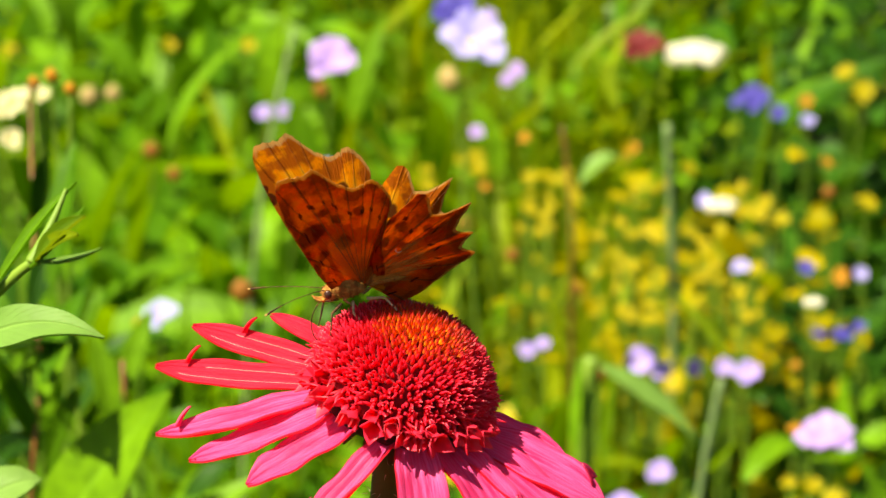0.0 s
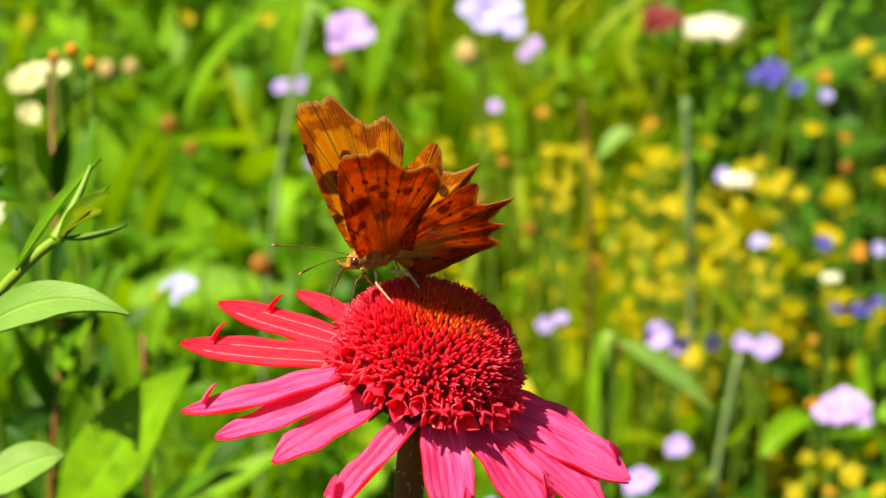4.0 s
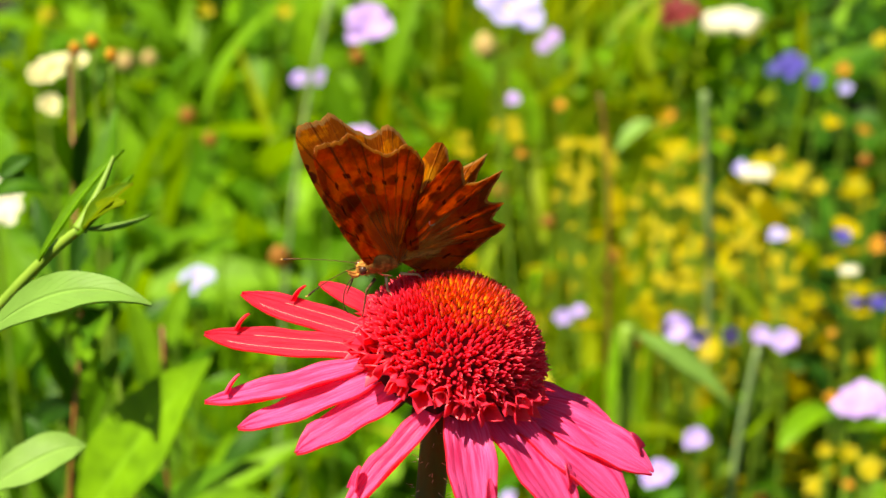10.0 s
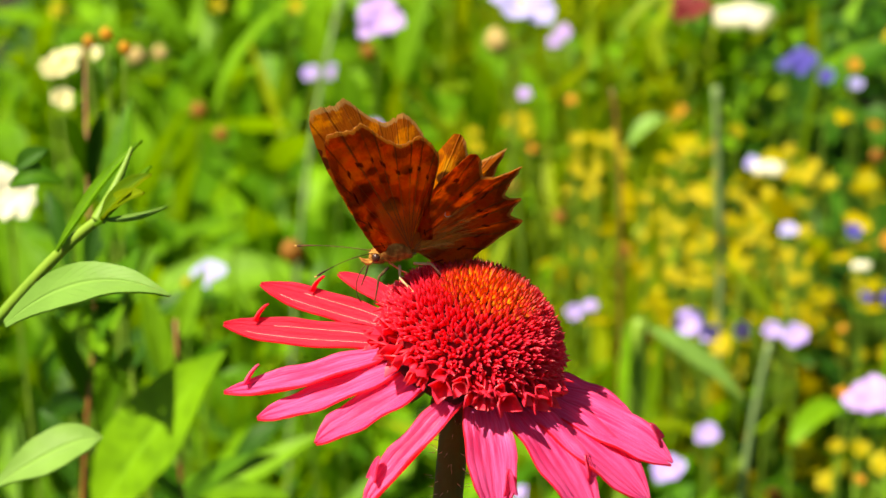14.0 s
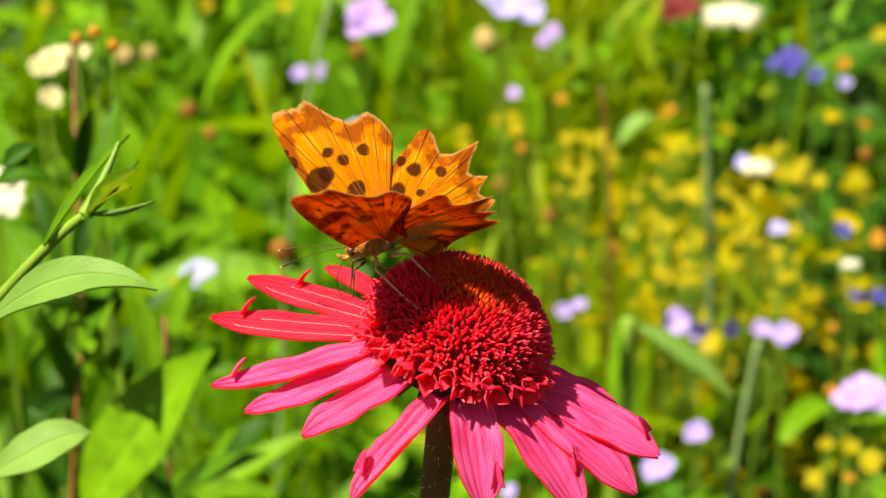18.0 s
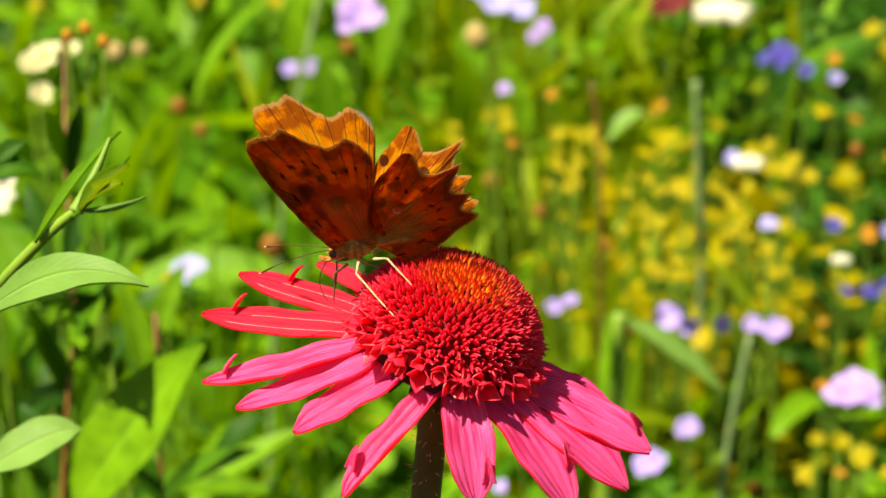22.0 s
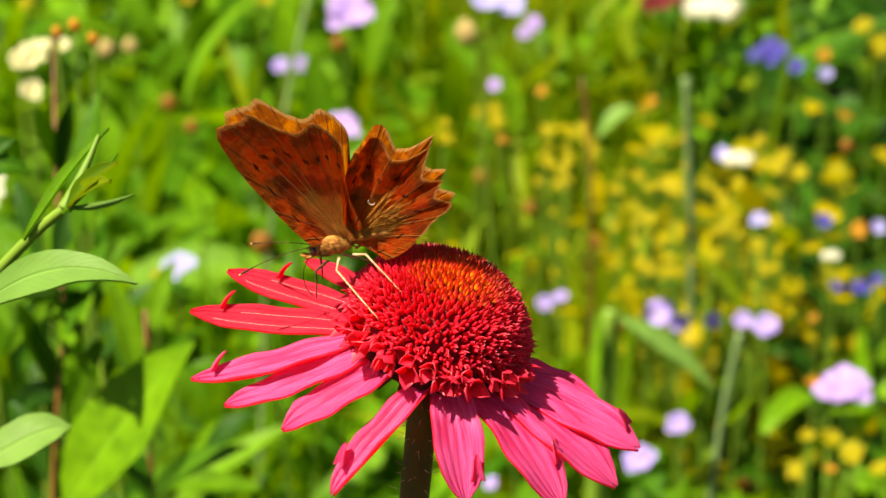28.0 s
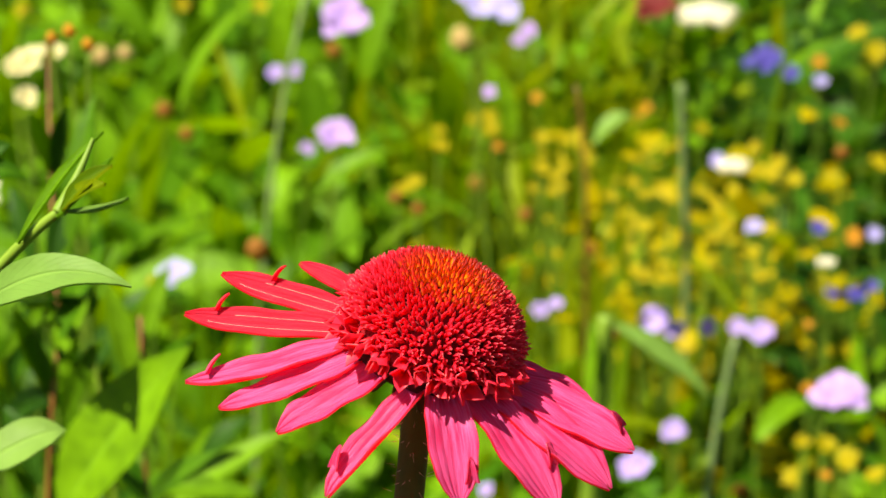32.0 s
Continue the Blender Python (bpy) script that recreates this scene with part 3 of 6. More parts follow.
def coneflower():
    f = thing("coneflower", HEART, "crimson and pink coneflower with drooping rays and a spiky orange-red cone", "flower")
    # core under the florets
    bm = bmesh.new()
    ellipsoid(bm, (0, 0, 0), (CONE_R * 0.93, CONE_R * 0.93, CONE_H * 0.93), None, 32, 20)
    for v in bm.verts:
        if v.co.z < 0:
            v.co.z *= 0.5
    bm.transform(LEAN)
    part("cone_core", bm, CONE_CORE, f, "red core of the cone")
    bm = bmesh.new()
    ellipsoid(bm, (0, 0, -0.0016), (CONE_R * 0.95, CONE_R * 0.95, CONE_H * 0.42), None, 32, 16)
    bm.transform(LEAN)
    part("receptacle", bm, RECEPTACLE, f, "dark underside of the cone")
    # crown and middle of the cone: joined scales
    rng = np.random.default_rng(5)
    verts, faces, uvs = [], [], []
    total = 2700
    singles, shared = 0, {}
    golden = math.pi * (3 - math.sqrt(5))
    for i in range(total):
        s = math.sqrt((i + 0.5) / total) * 1.06
        a = i * golden + rng.normal(0, 0.05)
        if s > 0.86:
            break
        place, nor = dome(s, a, -0.0006)
        tilt = (nor + Vector((0, 0, 0.35 * (1 - s))) + Vector(rng.normal(0, 0.05 + 0.20 * max(0, s - 0.35), 3))).normalized()
        length = (0.00165 - 0.0003 * s) * rng.uniform(0.85, 1.15)
        hook, spin = 0.15 * rng.standard_normal(), rng.uniform(0, 6.28)
        m = LEAN @ stand(place, tilt, spin)
        if 0.10 < s < 0.62 and math.sin(a) < -0.25 and singles < 300:
            zone = round(s * 12)
            if zone not in shared:
                shared[zone] = mesh_from("scale", *spike(0.0016, 0.00030, zone / 12, zone, 0.05), FLORET)
            part_mesh("scale", shared[zone], f, "", m @ Matrix.Diagonal((1, 1, length / 0.0016, 1)))
            singles += 1
            continue
        v, q, uv = spike(length, 0.00029 + 0.00002 * s, s, i, hook)
        k = len(verts)
        verts += [m @ Vector(p) for p in v]
        faces += [tuple(j + k for j in face) for face in q]
        uvs += uv
    scales = part_mesh("cone_bristle", mesh_from("cone_bristle", verts, faces, uvs, FLORET), f, "dense orange scales with red tips")
    tagged(scales, kind="stuff")
    # rim of the cone: florets of their own on a few shared meshes
    kinds = []
    for k in range(5):
        v, q, uv = spike(0.0019, 0.00034, 0.75 + 0.05 * k, 100 + k, 0.3 + 0.1 * k)
        kinds.append(mesh_from("floret", v, q, uv, FLORET))
    cups = []
    for k in range(5):
        v, q, uv = cup_floret(0.0024, 0.00100, 0.8 + 0.04 * k, 200 + k)
        cups.append(mesh_from("open_floret", v, q, uv, FLORET))
    behind = []
    for i in range(420):
        s = math.sqrt(0.70 + 0.28 * (i + 0.5) / 420)
        a = i * golden + rng.normal(0, 0.08)
        place, nor = dome(s, a, -0.0008)
        tilt = (nor + Vector((0, 0, -0.15)) + Vector(rng.normal(0, 0.22, 3))).normalized()
        if s > 0.88 and rng.random() < 0.42 and math.sin(a) < 0.3:
            continue
        open_one = math.sin(a) < -0.2 and rng.random() < (s - 0.87) * 4.0
        me = (cups if open_one else kinds)[int(rng.integers(5))]
        sc = rng.uniform(0.8, 1.2)
        m = LEAN @ stand(place, tilt, rng.uniform(0, 6.28)) @ Matrix.Diagonal((sc, sc, sc * rng.uniform(0.85, 1.15), 1))
        if math.sin(a) > 0.42:
            behind.append((i % 5, m))
            continue
        part_mesh("open_floret" if open_one else "floret", me, f, "", m)
    # the florets on the far side stay joined
    bv, bf, bu = [], [], []
    for k, m in behind:
        v, q, uv = spike(0.0019, 0.00034, 0.75 + 0.05 * k, 100 + k, 0.3 + 0.1 * k)
        o = len(bv)
        bv += [m @ Vector(p) for p in v]
        bf += [tuple(j + o for j in face) for face in q]
        bu += uv
    tagged(part_mesh("rim_florets", mesh_from("rim_florets", bv, bf, bu, FLORET), f, "crowded red florets"), kind="stuff")
    # a hanging ring of open florets under the rim
    for i in range(24):
        a = i * 2 * math.pi / 24 + rng.normal(0, 0.07)
        if math.sin(a) > -0.3:
            continue
        place, nor = dome(0.97 + 0.05 * (i % 2) + rng.normal(0, 0.02), a, -0.0010)
        tilt = (nor + Vector((0, 0, -0.10)) + Vector(rng.normal(0, 0.18, 3))).normalized()
        sc = rng.uniform(1.1, 1.5)
        part_mesh("open_floret", cups[i % 5], f, "", LEAN @ stand(place, tilt, rng.uniform(0, 6.28)) @ Matrix.Diagonal((sc, sc, sc, 1)))
    # stem down to the soil, with a dark swollen neck and small sepals
    foot = Vector((-0.045, 0.03, -HEART.z))
    neck = LEAN @ Vector((0, 0, -0.0035))
    pts = bezier((neck, neck + Vector((-0.0015, 0, -0.02)), foot + Vector((0.012, 0, 0.3)), foot), np.linspace(0, 1, 40) ** 1.6)
    radii = np.interp(np.linspace(0, 1, 40) ** 1.6, (0, 0.01, 0.03, 0.1, 1), (0.0036, 0.0027, 0.0022, 0.0021, 0.0030))
    tube_part("stem", pts, radii, STEM_DARK, f, "dark olive hairy stem", 14)
    hv, hf = [], []
    for i in range(110):
        t = rng.uniform(0.01, 0.14)
        p = pts[int(t ** (1 / 1.6) * 39)] + np.array((0, 0, rng.uniform(-0.0015, 0.0015)))
        a = rng.uniform(0, 6.28)
        d = np.array((math.cos(a), math.sin(a), rng.uniform(-0.3, 0.3)))
        o = p + d * 0.0024
        e = np.array((-math.sin(a), math.cos(a), 0)) * 0.00005
        k = len(hv)
        hv += [o - e, o + e, o + np.array((0, 0, 0.00009)), o + d * rng.uniform(0.0008, 0.0016)]
        hf += [(k, k + 1, k + 3), (k + 1, k + 2, k + 3), (k + 2, k, k + 3)]
    tagged(part_mesh("stem_hair", mesh_from("stem_hair", hv, hf, None, PALE_HAIR), f, "fine pale bristles"), kind="stuff")
    for i in range(12):
        a = i * 2 * math.pi / 12 + 0.2
        b = LEAN @ Vector((0.0055 * math.cos(a), 0.0055 * math.sin(a), -0.005))
        e = LEAN @ Vector((0.0072 * math.cos(a), 0.0072 * math.sin(a), -0.0085))
        sp = bezier((b, b.lerp(e, 0.3), b.lerp(e, 0.7) + Vector((0, 0, 0.0005)), e), np.linspace(0, 1, 6))
        v, q, uv = thickened(*blade(sp, 0.0011 * lance(np.linspace(0, 1, 6)), (math.cos(a), math.sin(a), 0.4), 0.2), 0.0002)
        part_mesh("sepal", mesh_from("sepal", v, q, uv, STEM_DARK), f, "dark green sepal")
    rays(f)
    return f


def rays(f):
    """The ray petals: azimuth round the cone, tip from the heart in millimetres, roll, width in millimetres, spur place, notch."""
    left = (
        (128, -18.3, 14.0, 4.8, -25, 3.0, 0.6, 0.30, 0.00),
        (152, -28.8, 9.0, 5.3, -30, 4.4, -0.6, 0.25, 0.66),
        (178, -33.4, 1.0, 2.7, -30, 4.5, -0.8, 0.25, 0.78),
        (197, -33.0, -6.0, -4.4, -10, 4.8, -2.6, 0.80, 0.82),
        (215, -28.3, -10.0, -6.4, -8, 5.8, -2.2, 0.60, 0.00),
        (237, -20.3, -15.0, -7.7, -10, 6.2, -1.4, 0.70, 0.00),
    )
    right = (
        (268, -13.6, -19.0, -15.3, -4, 4.6, -0.4, 1.00, 0.80),
        (286, 4.0, -20.0, -15.7, 0, 6.8, 1.4, 0.35, 0.80),
        (314, 16.8, -18.0, -17.4, 5, 8.0, 1.4, 0.25, 0.74),
        (330, 24.3, -13.0, -17.0, 12, 8.0, 1.2, 0.25, 0.00),
        (346, 27.6, -8.0, -13.8, 20, 7.2, 0.8, 0.30, 0.85),
        (13, 22.6, 2.0, -11.4, 25, 5.8, -0.8, 0.30, 0.00),
    )
    rows = left + right
    n = 22
    t = np.linspace(0, 1, n)
    for i, (az, tx, ty, tz, roll, wide, bow, fold, spur) in enumerate(rows):
        a = radians(az)
        out = LEAN.to_3x3() @ Vector((math.cos(a), math.sin(a), 0))
        base = LEAN @ Vector((0.0095 * math.cos(a), 0.0095 * math.sin(a), -0.0030))
        tip = Vector((tx, ty, tz)) * 0.001
        reach = (tip - base).length
        up = Matrix.Rotation(radians(roll), 3, (tip - base).normalized()) @ Vector((0, 0, 1))
        sp = bezier((base, base + out * reach * 0.24 + Vector((0, 0, bow * 0.001)), tip - (tip - base) * 0.3 + Vector((0, 0, bow * 0.0012)), tip), t)
        half = wide * 0.0005 * np.interp(t, (0, 0.08, 0.35, 0.62, 0.80, 0.92, 1), (0.40, 0.64, 0.94, 1.0, 0.84, 0.50, 0.10))
        v, q, uv = blade(sp, half, up, fold, 0.08, i, 10, 1.15)
        v = np.asarray(v).reshape(n, 11, 3)
        # the tip splits into two lobes round a notch
        for k in range(11):
            s = abs(2 * k / 10 - 1)
            v[-1, k] -= (tip - base) * (0.05 * (1 - min(1, s * 2.2)))
        v, q, uv = thickened(v.reshape(-1, 3), q, uv, 0.00028)
        me = mesh_from("ray_petal", v, q, uv, PETAL)
        v = np.asarray(v)
        me.materials.append(PETAL_BACK)
        half_count = (len(q) - 2 * (n - 1) - 2 * 10) // 2
        red = roll < -20
        idx = [1 if red else 0] * half_count + [1] * (len(q) - half_count)
        me.polygons.foreach_set("material_index", idx)
        petal = part_mesh("ray_petal", me, f, "pink-red ray petal with a notched curling tip")
        if roll < -28:
            # pale hairy ribs along the face
            for across, reach_to in ((3, 0.9), (7, 0.75)):
                line = [v[: 11 * n].reshape(-1, 11, 3)[j, across] for j in range(1, int(n * reach_to))]
                tube_part("rib", line, [0.00003] * len(line), PALE_HAIR, petal, "pale raised rib with short hairs", 5)
        if spur:
            k = min(n - 2, int((spur + 0.001 / (tip - base).length) * (n - 1)))
            rows = v[: 11 * n].reshape(-1, 11, 3)
            p = max(rows[k, 1], rows[k, 9], key=lambda q: q[2])
            nor = (Vector(up) * 0.3 + Vector((0.25, 0.45, 1))).normalized() if tx < -25 else Vector(up).normalized()
            d = (tip - base).normalized()
            e = Vector(p) + nor * 0.0024 - d * 0.0011
            pts = bezier((Vector(p) - nor * 0.0002, Vector(p) + nor * 0.0008, Vector(p) + nor * 0.0017 - d * 0.0005, e), np.linspace(0, 1, 7))
            side = d.cross(nor).normalized()
            v, q, uv = thickened(*blade(pts, np.interp(np.linspace(0, 1, 7), (0, 0.3, 0.8, 1), (0.0009, 0.0007, 0.0004, 0.0001)), d, 0.6), 0.0002)
            part_mesh("spur", mesh_from("spur", v, q, uv, PETAL_BACK if red else PETAL), petal, "small upright red tongue")


coneflower()


# ---- the butterfly ----
MM = 0.001


def wing_outline(hind):
    """Angle from straight ahead and radius (mm) along the margin, from the front edge to the hind edge."""
    if hind:
        knots = ((96, 3.5), (98, 5.5), (100, 8), (102.5, 10.4), (105.5, 12), (109, 13), (112, 14.7), (114.5, 16.4), (118, 16.7), (122, 16.1), (126, 15.0), (129, 14.5), (133.5, 15.0), (136.5, 16.2),
                 (138.4, 17.7), (139.6, 18.8), (141.2, 17.8), (143.5, 15.9), (147, 14.7), (151, 15.0), (153.4, 16.0), (155, 16.5), (157, 15.0), (160, 14.0), (163.5, 14.6), (167, 15.8), (169.5, 15.2), (171.5, 13.6), (174.5, 12.2), (178.5, 11.0), (184, 9.7), (192, 8.6), (202, 7.2), (214, 5.6))
    else:
        knots = ((8, 4.6), (22, 6.3), (33, 8.6), (40, 11), (45.2, 14), (49.4, 17.5), (52.8, 20.6), (55, 22.6), (57.6, 23.7), (61, 23.3), (65, 22.6), (67.6, 22.7), (69, 23.0), (71, 21.8), (74, 19.9), (77.5, 18.5), (81, 17.8),
                 (85, 17.7), (88, 18.1), (90.5, 18.5), (93, 18.0), (96.2, 17.0), (99.4, 16.0), (101.8, 14.6), (102.6, 12.8), (103.2, 10.6), (104.5, 8.4), (109, 6.4), (122, 4.6), (145, 3.2))
    return np.array(knots)


def wing(name, hind, side, parent, label):
    """A wing in its own space: hinge along x, spread along y (side = 1 left, -1 right), upper face up."""
    knots = wing_outline(hind)
    na, nr = 260, 18
    pos = np.linspace(0, 1, na)
    ang = np.radians(np.interp(pos, np.linspace(0, 1, len(knots)), knots[:, 0]))
    rad = np.interp(pos, np.linspace(0, 1, len(knots)), knots[:, 1])
    smooth = np.convolve(np.pad(rad, 2, mode="edge"), (0.1, 0.2, 0.4, 0.2, 0.1), "valid")
    run = np.cumsum(np.hypot(np.diff(rad, prepend=rad[0]), rad * np.diff(ang, prepend=ang[0])))
    rng = np.random.default_rng(11 + hind)
    # ragged fringe: small teeth at uneven steps along the margin
    at = np.cumsum(rng.uniform(0.25, 1.0, 160))
    rag = np.interp(run, at, rng.uniform(-0.24, 0.20, 160))
    rad = smooth + rag * ((pos > 0.27) & (pos < (0.86 if not hind else 0.90)))
    verts, flat, polar = [], [], []
    for layer in (1, -1):
        for i in range(nr + 1):
            u = 0.03 + 0.97 * (i / nr) ** 0.9
            for k in range(na):
                x, y = u * rad[k] * math.cos(ang[k]), u * rad[k] * math.sin(ang[k])
                camber = (1.2 if hind else 0.9) * math.sin(math.pi * u ** 0.65) + 0.03 * math.sin(16 * math.pi * pos[k]) * min(1, 3 * u) - (0.5 * u * u if not hind else 0.2 * u)
                z = camber + layer * 0.05 - (0.28 if hind else 0)
                verts.append((x * MM, side * y * MM, z * MM))
                flat.append((x / 25, y / 25))
                polar.append((u, pos[k]))
    faces, which = [], []
    per = (nr + 1) * na
    for layer in (0, 1):
        for i in range(nr):
            for k in range(na - 1):
                a = layer * per + i * na + k
                q = (a, a + na, a + na + 1, a + 1)
                faces.append(q if (layer == 0) == (side == 1) else q[::-1])
                which.append(layer)
    rim = [(i * na, (i + 1) * na) for i in range(nr)] + [(nr * na + k, nr * na + k + 1) for k in range(na - 1)] + [((i + 1) * na + na - 1, i * na + na - 1) for i in range(nr)]
    for a, b in rim:
        o = len(verts)
        for i in (a, b, b + per, a + per):
            verts.append(verts[i])
            flat.append(flat[i])
            polar.append(polar[i])
        faces.append((o, o + 1, o + 2, o + 3))
        which.append(1)
    me = mesh_from(name, verts, faces, flat, WING_UP_HIND if hind else WING_UP_FORE, True, "flat")
    layer = me.uv_layers.new(name="polar")
    loops = np.empty(len(me.loops), dtype=np.int32)
    me.loops.foreach_get("vertex_index", loops)
    layer.data.foreach_set("uv", np.asarray(polar, dtype=np.float32)[loops].ravel())
    me.materials.append(WING_LOW_HIND if hind else WING_LOW_FORE)
    me.polygons.foreach_set("material_index", which)
    ob = part_mesh(name, me, parent, label)
    if hind:
        # the white hook on the underside
        a = np.linspace(-2.6, 0.7, 14)
        c = np.array((-4.7, 5.5))
        pts = [((c[0] + 0.46 * math.cos(t)) * MM, side * (c[1] + 0.46 * math.sin(t)) * MM, -0.02 * MM) for t in a]
        tube_part("comma_mark", pts, np.interp(np.linspace(0, 1, 14), (0, 0.2, 0.8, 1), (0.03, 0.06, 0.06, 0.03)) * MM, COMMA, ob, "white hook mark", 6)
        # golden hairs that lie outwards over the inner half of the underside
        hv, hf = [], []
        for _ in range(240):
            k = int((0.40 + 0.52 * rng.random() ** 0.6) * (na - 1))
            i = int(rng.uniform(1, 9))
            a, b = (Vector(verts[per + j * na + k]) for j in (i, min(nr - 3, i + int(rng.integers(2, 5)))))
            d = (b - a).normalized()
            w = Vector((-d.y, d.x, 0)) * 0.022 * MM
            off = Vector((0, 0, -MM * rng.uniform(0.06, 0.12)))
            tip = b + Vector((rng.normal(0, 0.2), rng.normal(0, 0.2), -rng.uniform(0.15, 0.4))) * MM
            o = len(hv)
            hv += [a - w + off * 0.2, a + w + off * 0.2, a + off, tip]
            hf += [(o, o + 1, o + 3), (o + 1, o + 2, o + 3), (o + 2, o, o + 3)]
        tagged(part_mesh("wing_hair", mesh_from("wing_hair", hv, hf, None, GOLD_HAIR), ob, "fine golden hairs"), kind="stuff")
    # veins as fine ridges on both faces
    rows = (7 if hind else 8)
    for j in range(rows):
        vv, vf = [], []
        k = int((0.28 + 0.58 * (j + 0.5) / rows) * (na - 1))
        for low in (0, per):
            line = [Vector(verts[low + i * na + k]) for i in range(0, nr + 1)]
            r = [0.045 * MM * (1 - 0.7 * i / nr) for i in range(nr + 1)]
            v, q, _ = tube(line, r, 4)
            o = len(vv)
            vv += v
            vf += [tuple(w + o for w in face) for face in q]
        part_mesh("vein", mesh_from("vein", vv, vf, None, VEIN), ob)
    return ob


def fuzz(parent, name, material, centre, radii, count, length, seed, label):
    """Short fur standing off a rounded body part."""
    rng = np.random.default_rng(seed)
    v, f = [], []
    for _ in range(count):
        d = Vector(rng.normal(0, 1, 3)).normalized()
        p = Vector(centre) + Vector((d.x * radii[0], d.y * radii[1], d.z * radii[2]))
        g = (d + Vector((-0.7, 0, 0)) + Vector(rng.normal(0, 0.3, 3))).normalized()
        s = g.orthogonal().normalized() * 0.05
        o = len(v)
        v += [(p - s) * MM, (p + s) * MM, (p + g.cross(s).normalized() * 0.07) * MM, (p + g * length * rng.uniform(0.6, 1.3)) * MM]
        f += [(o, o + 1, o + 3), (o + 1, o + 2, o + 3), (o + 2, o, o + 3)]
    tagged(part_mesh(name, mesh_from(name, v, f, None, material), parent, label), kind="stuff")


def butterfly():
    b = thing("butterfly", (0, 0, 0.665), "orange ragged-winged butterfly with dark spots on a coneflower", "butterfly")
    bm = bmesh.new()
    ellipsoid(bm, (0.0022, 0, 0.0008), (0.0030, 0.0012, 0.0014), None, 16, 12)
    thorax = part("thorax", bm, FUR, b, "furry tawny thorax")
    fuzz(thorax, "fur", FUR_OLIVE, (2.1, 0, 0.8), (2.9, 1.15, 1.35), 520, 0.6, 3, "olive-tawny fur")
    pts = [(x * MM, 0, z * MM) for x, z in ((0.2, 1.0), (-2, 1.2), (-4, 1.3), (-6, 1.4), (-7.2, 1.4), (-8.4, 1.4), (-8.8, 1.4))]
    abdomen = tube_part("abdomen", bezier((pts[0], pts[2], pts[4], pts[6]), np.linspace(0, 1, 22)), [MM * (r + 0.05 * math.sin(i * 2.1)) for i, r in enumerate(np.interp(np.linspace(0, 1, 22), (0, 0.2, 0.5, 0.85, 1), (0.50, 0.55, 0.50, 0.35, 0.10)))], FUR, b, "tapered tawny abdomen", 14)
    fuzz(abdomen, "fur", FUR, (-4.3, 0, 1.3), (4.0, 0.45, 0.45), 320, 0.4, 4, "short tawny fur")
    bm = bmesh.new()
    ellipsoid(bm, (0.0046, 0, 0.0004), (0.0010, 0.0010, 0.0010), None, 14, 10)
    head = part("head", bm, FUR, b, "small furry head")
    fuzz(head, "fur", FUR, (4.5, 0, 0.5), (0.95, 1.0, 0.95), 160, 0.6, 5, "short tawny fur")
    for s in (1, -1):
        bm = bmesh.new()
        ellipsoid(bm, (0.0049, s * 0.00075, 0.0005), (0.00055, 0.00048, 0.00062), None, 12, 9)
        part("eye", bm, EYE, head, "dark glossy eye")
        tube_part("palp", bezier(((0.0052, s * 0.0003, -0.0003), (0.0058, s * 0.0004, -0.0006), (0.0064, s * 0.0004, -0.0003), (0.0069, s * 0.0004, 0.0002)), np.linspace(0, 1, 8)), [MM * r for r in (0.2, 0.26, 0.28, 0.27, 0.24, 0.2, 0.13, 0.05)], FUR, head, "pointed furry palp", 8)
        ant = bezier(((0.0052, s * 0.0004, 0.0010), (0.0080, s * 0.0014, 0.0014), (0.0115, s * 0.0032, 0.0013), (0.0145, s * 0.0049, 0.0006)), np.linspace(0, 1, 26))
        a = tube_part("antenna", ant, [MM * r for r in np.interp(np.linspace(0, 1, 26), (0, 0.7, 0.84, 0.95, 1), (0.06, 0.05, 0.10, 0.17, 0.05))], ANTENNA, head, "thin dark clubbed antenna", 8)
        bm = bmesh.new()
        ellipsoid(bm, tuple(ant[-1]), (0.0002, 0.00014, 0.00014), None, 8, 6)
        part("club_tip", bm, CLUB_TIP, a, "yellowish tip")
        for hip, knee, shin, foot in (((3.2, 0.9, -1.1), (4.9, 2.3, -1.7), (5.2, 2.6, -3.6), (5.6, 3.0, -5.4)), ((1.6, 1.0, -0.9), (2.0, 2.6, -2.0), (-0.8, 5.6, -5.0), (-3.4, 8.6, -7.4)), ((-0.4, 1.0, -0.8), (-2.4, 2.5, -0.4), (-4.8, 4.2, -3.2), (-7.0, 5.8, -6.0))):
            line = [Vector((x, s * y, z)) * MM for x, y, z in (hip, knee, shin, foot)]
            p = []
            for u, w in zip(line, line[1:]):
                p += [u.lerp(w, k / 4) for k in range(4)]
            p.append(line[-1])
            tube_part("leg", p, [MM * r for r in np.interp(np.linspace(0, 1, 13), (0, 0.3, 0.66, 1), (0.22, 0.17, 0.12, 0.07))], LEG if hip[0] < 3 else ANTENNA, b, "thin jointed leg", 7)
    tube_part("proboscis", bezier(((0.0056, 0, -0.0004), (0.0074, 0, -0.0018), (0.0080, 0.0004, -0.0045), (0.0066, 0.0004, -0.0062)), np.linspace(0, 1, 14)), [0.07 * MM] * 14, ANTENNA, b, "thin dark sucking tube", 6)
    wings = {}
    for s in (1, -1):
        wings[("fore", s)] = wing("forewing", False, s, b, "ragged orange forewing, marbled brown beneath")
        wings[("hind", s)] = wing("hindwing", True, s, b, "ragged orange hindwing with a short tail")
    return b, wings


BUTTERFLY, WINGS = butterfly()

# ---- leafy plants beside the coneflower ----


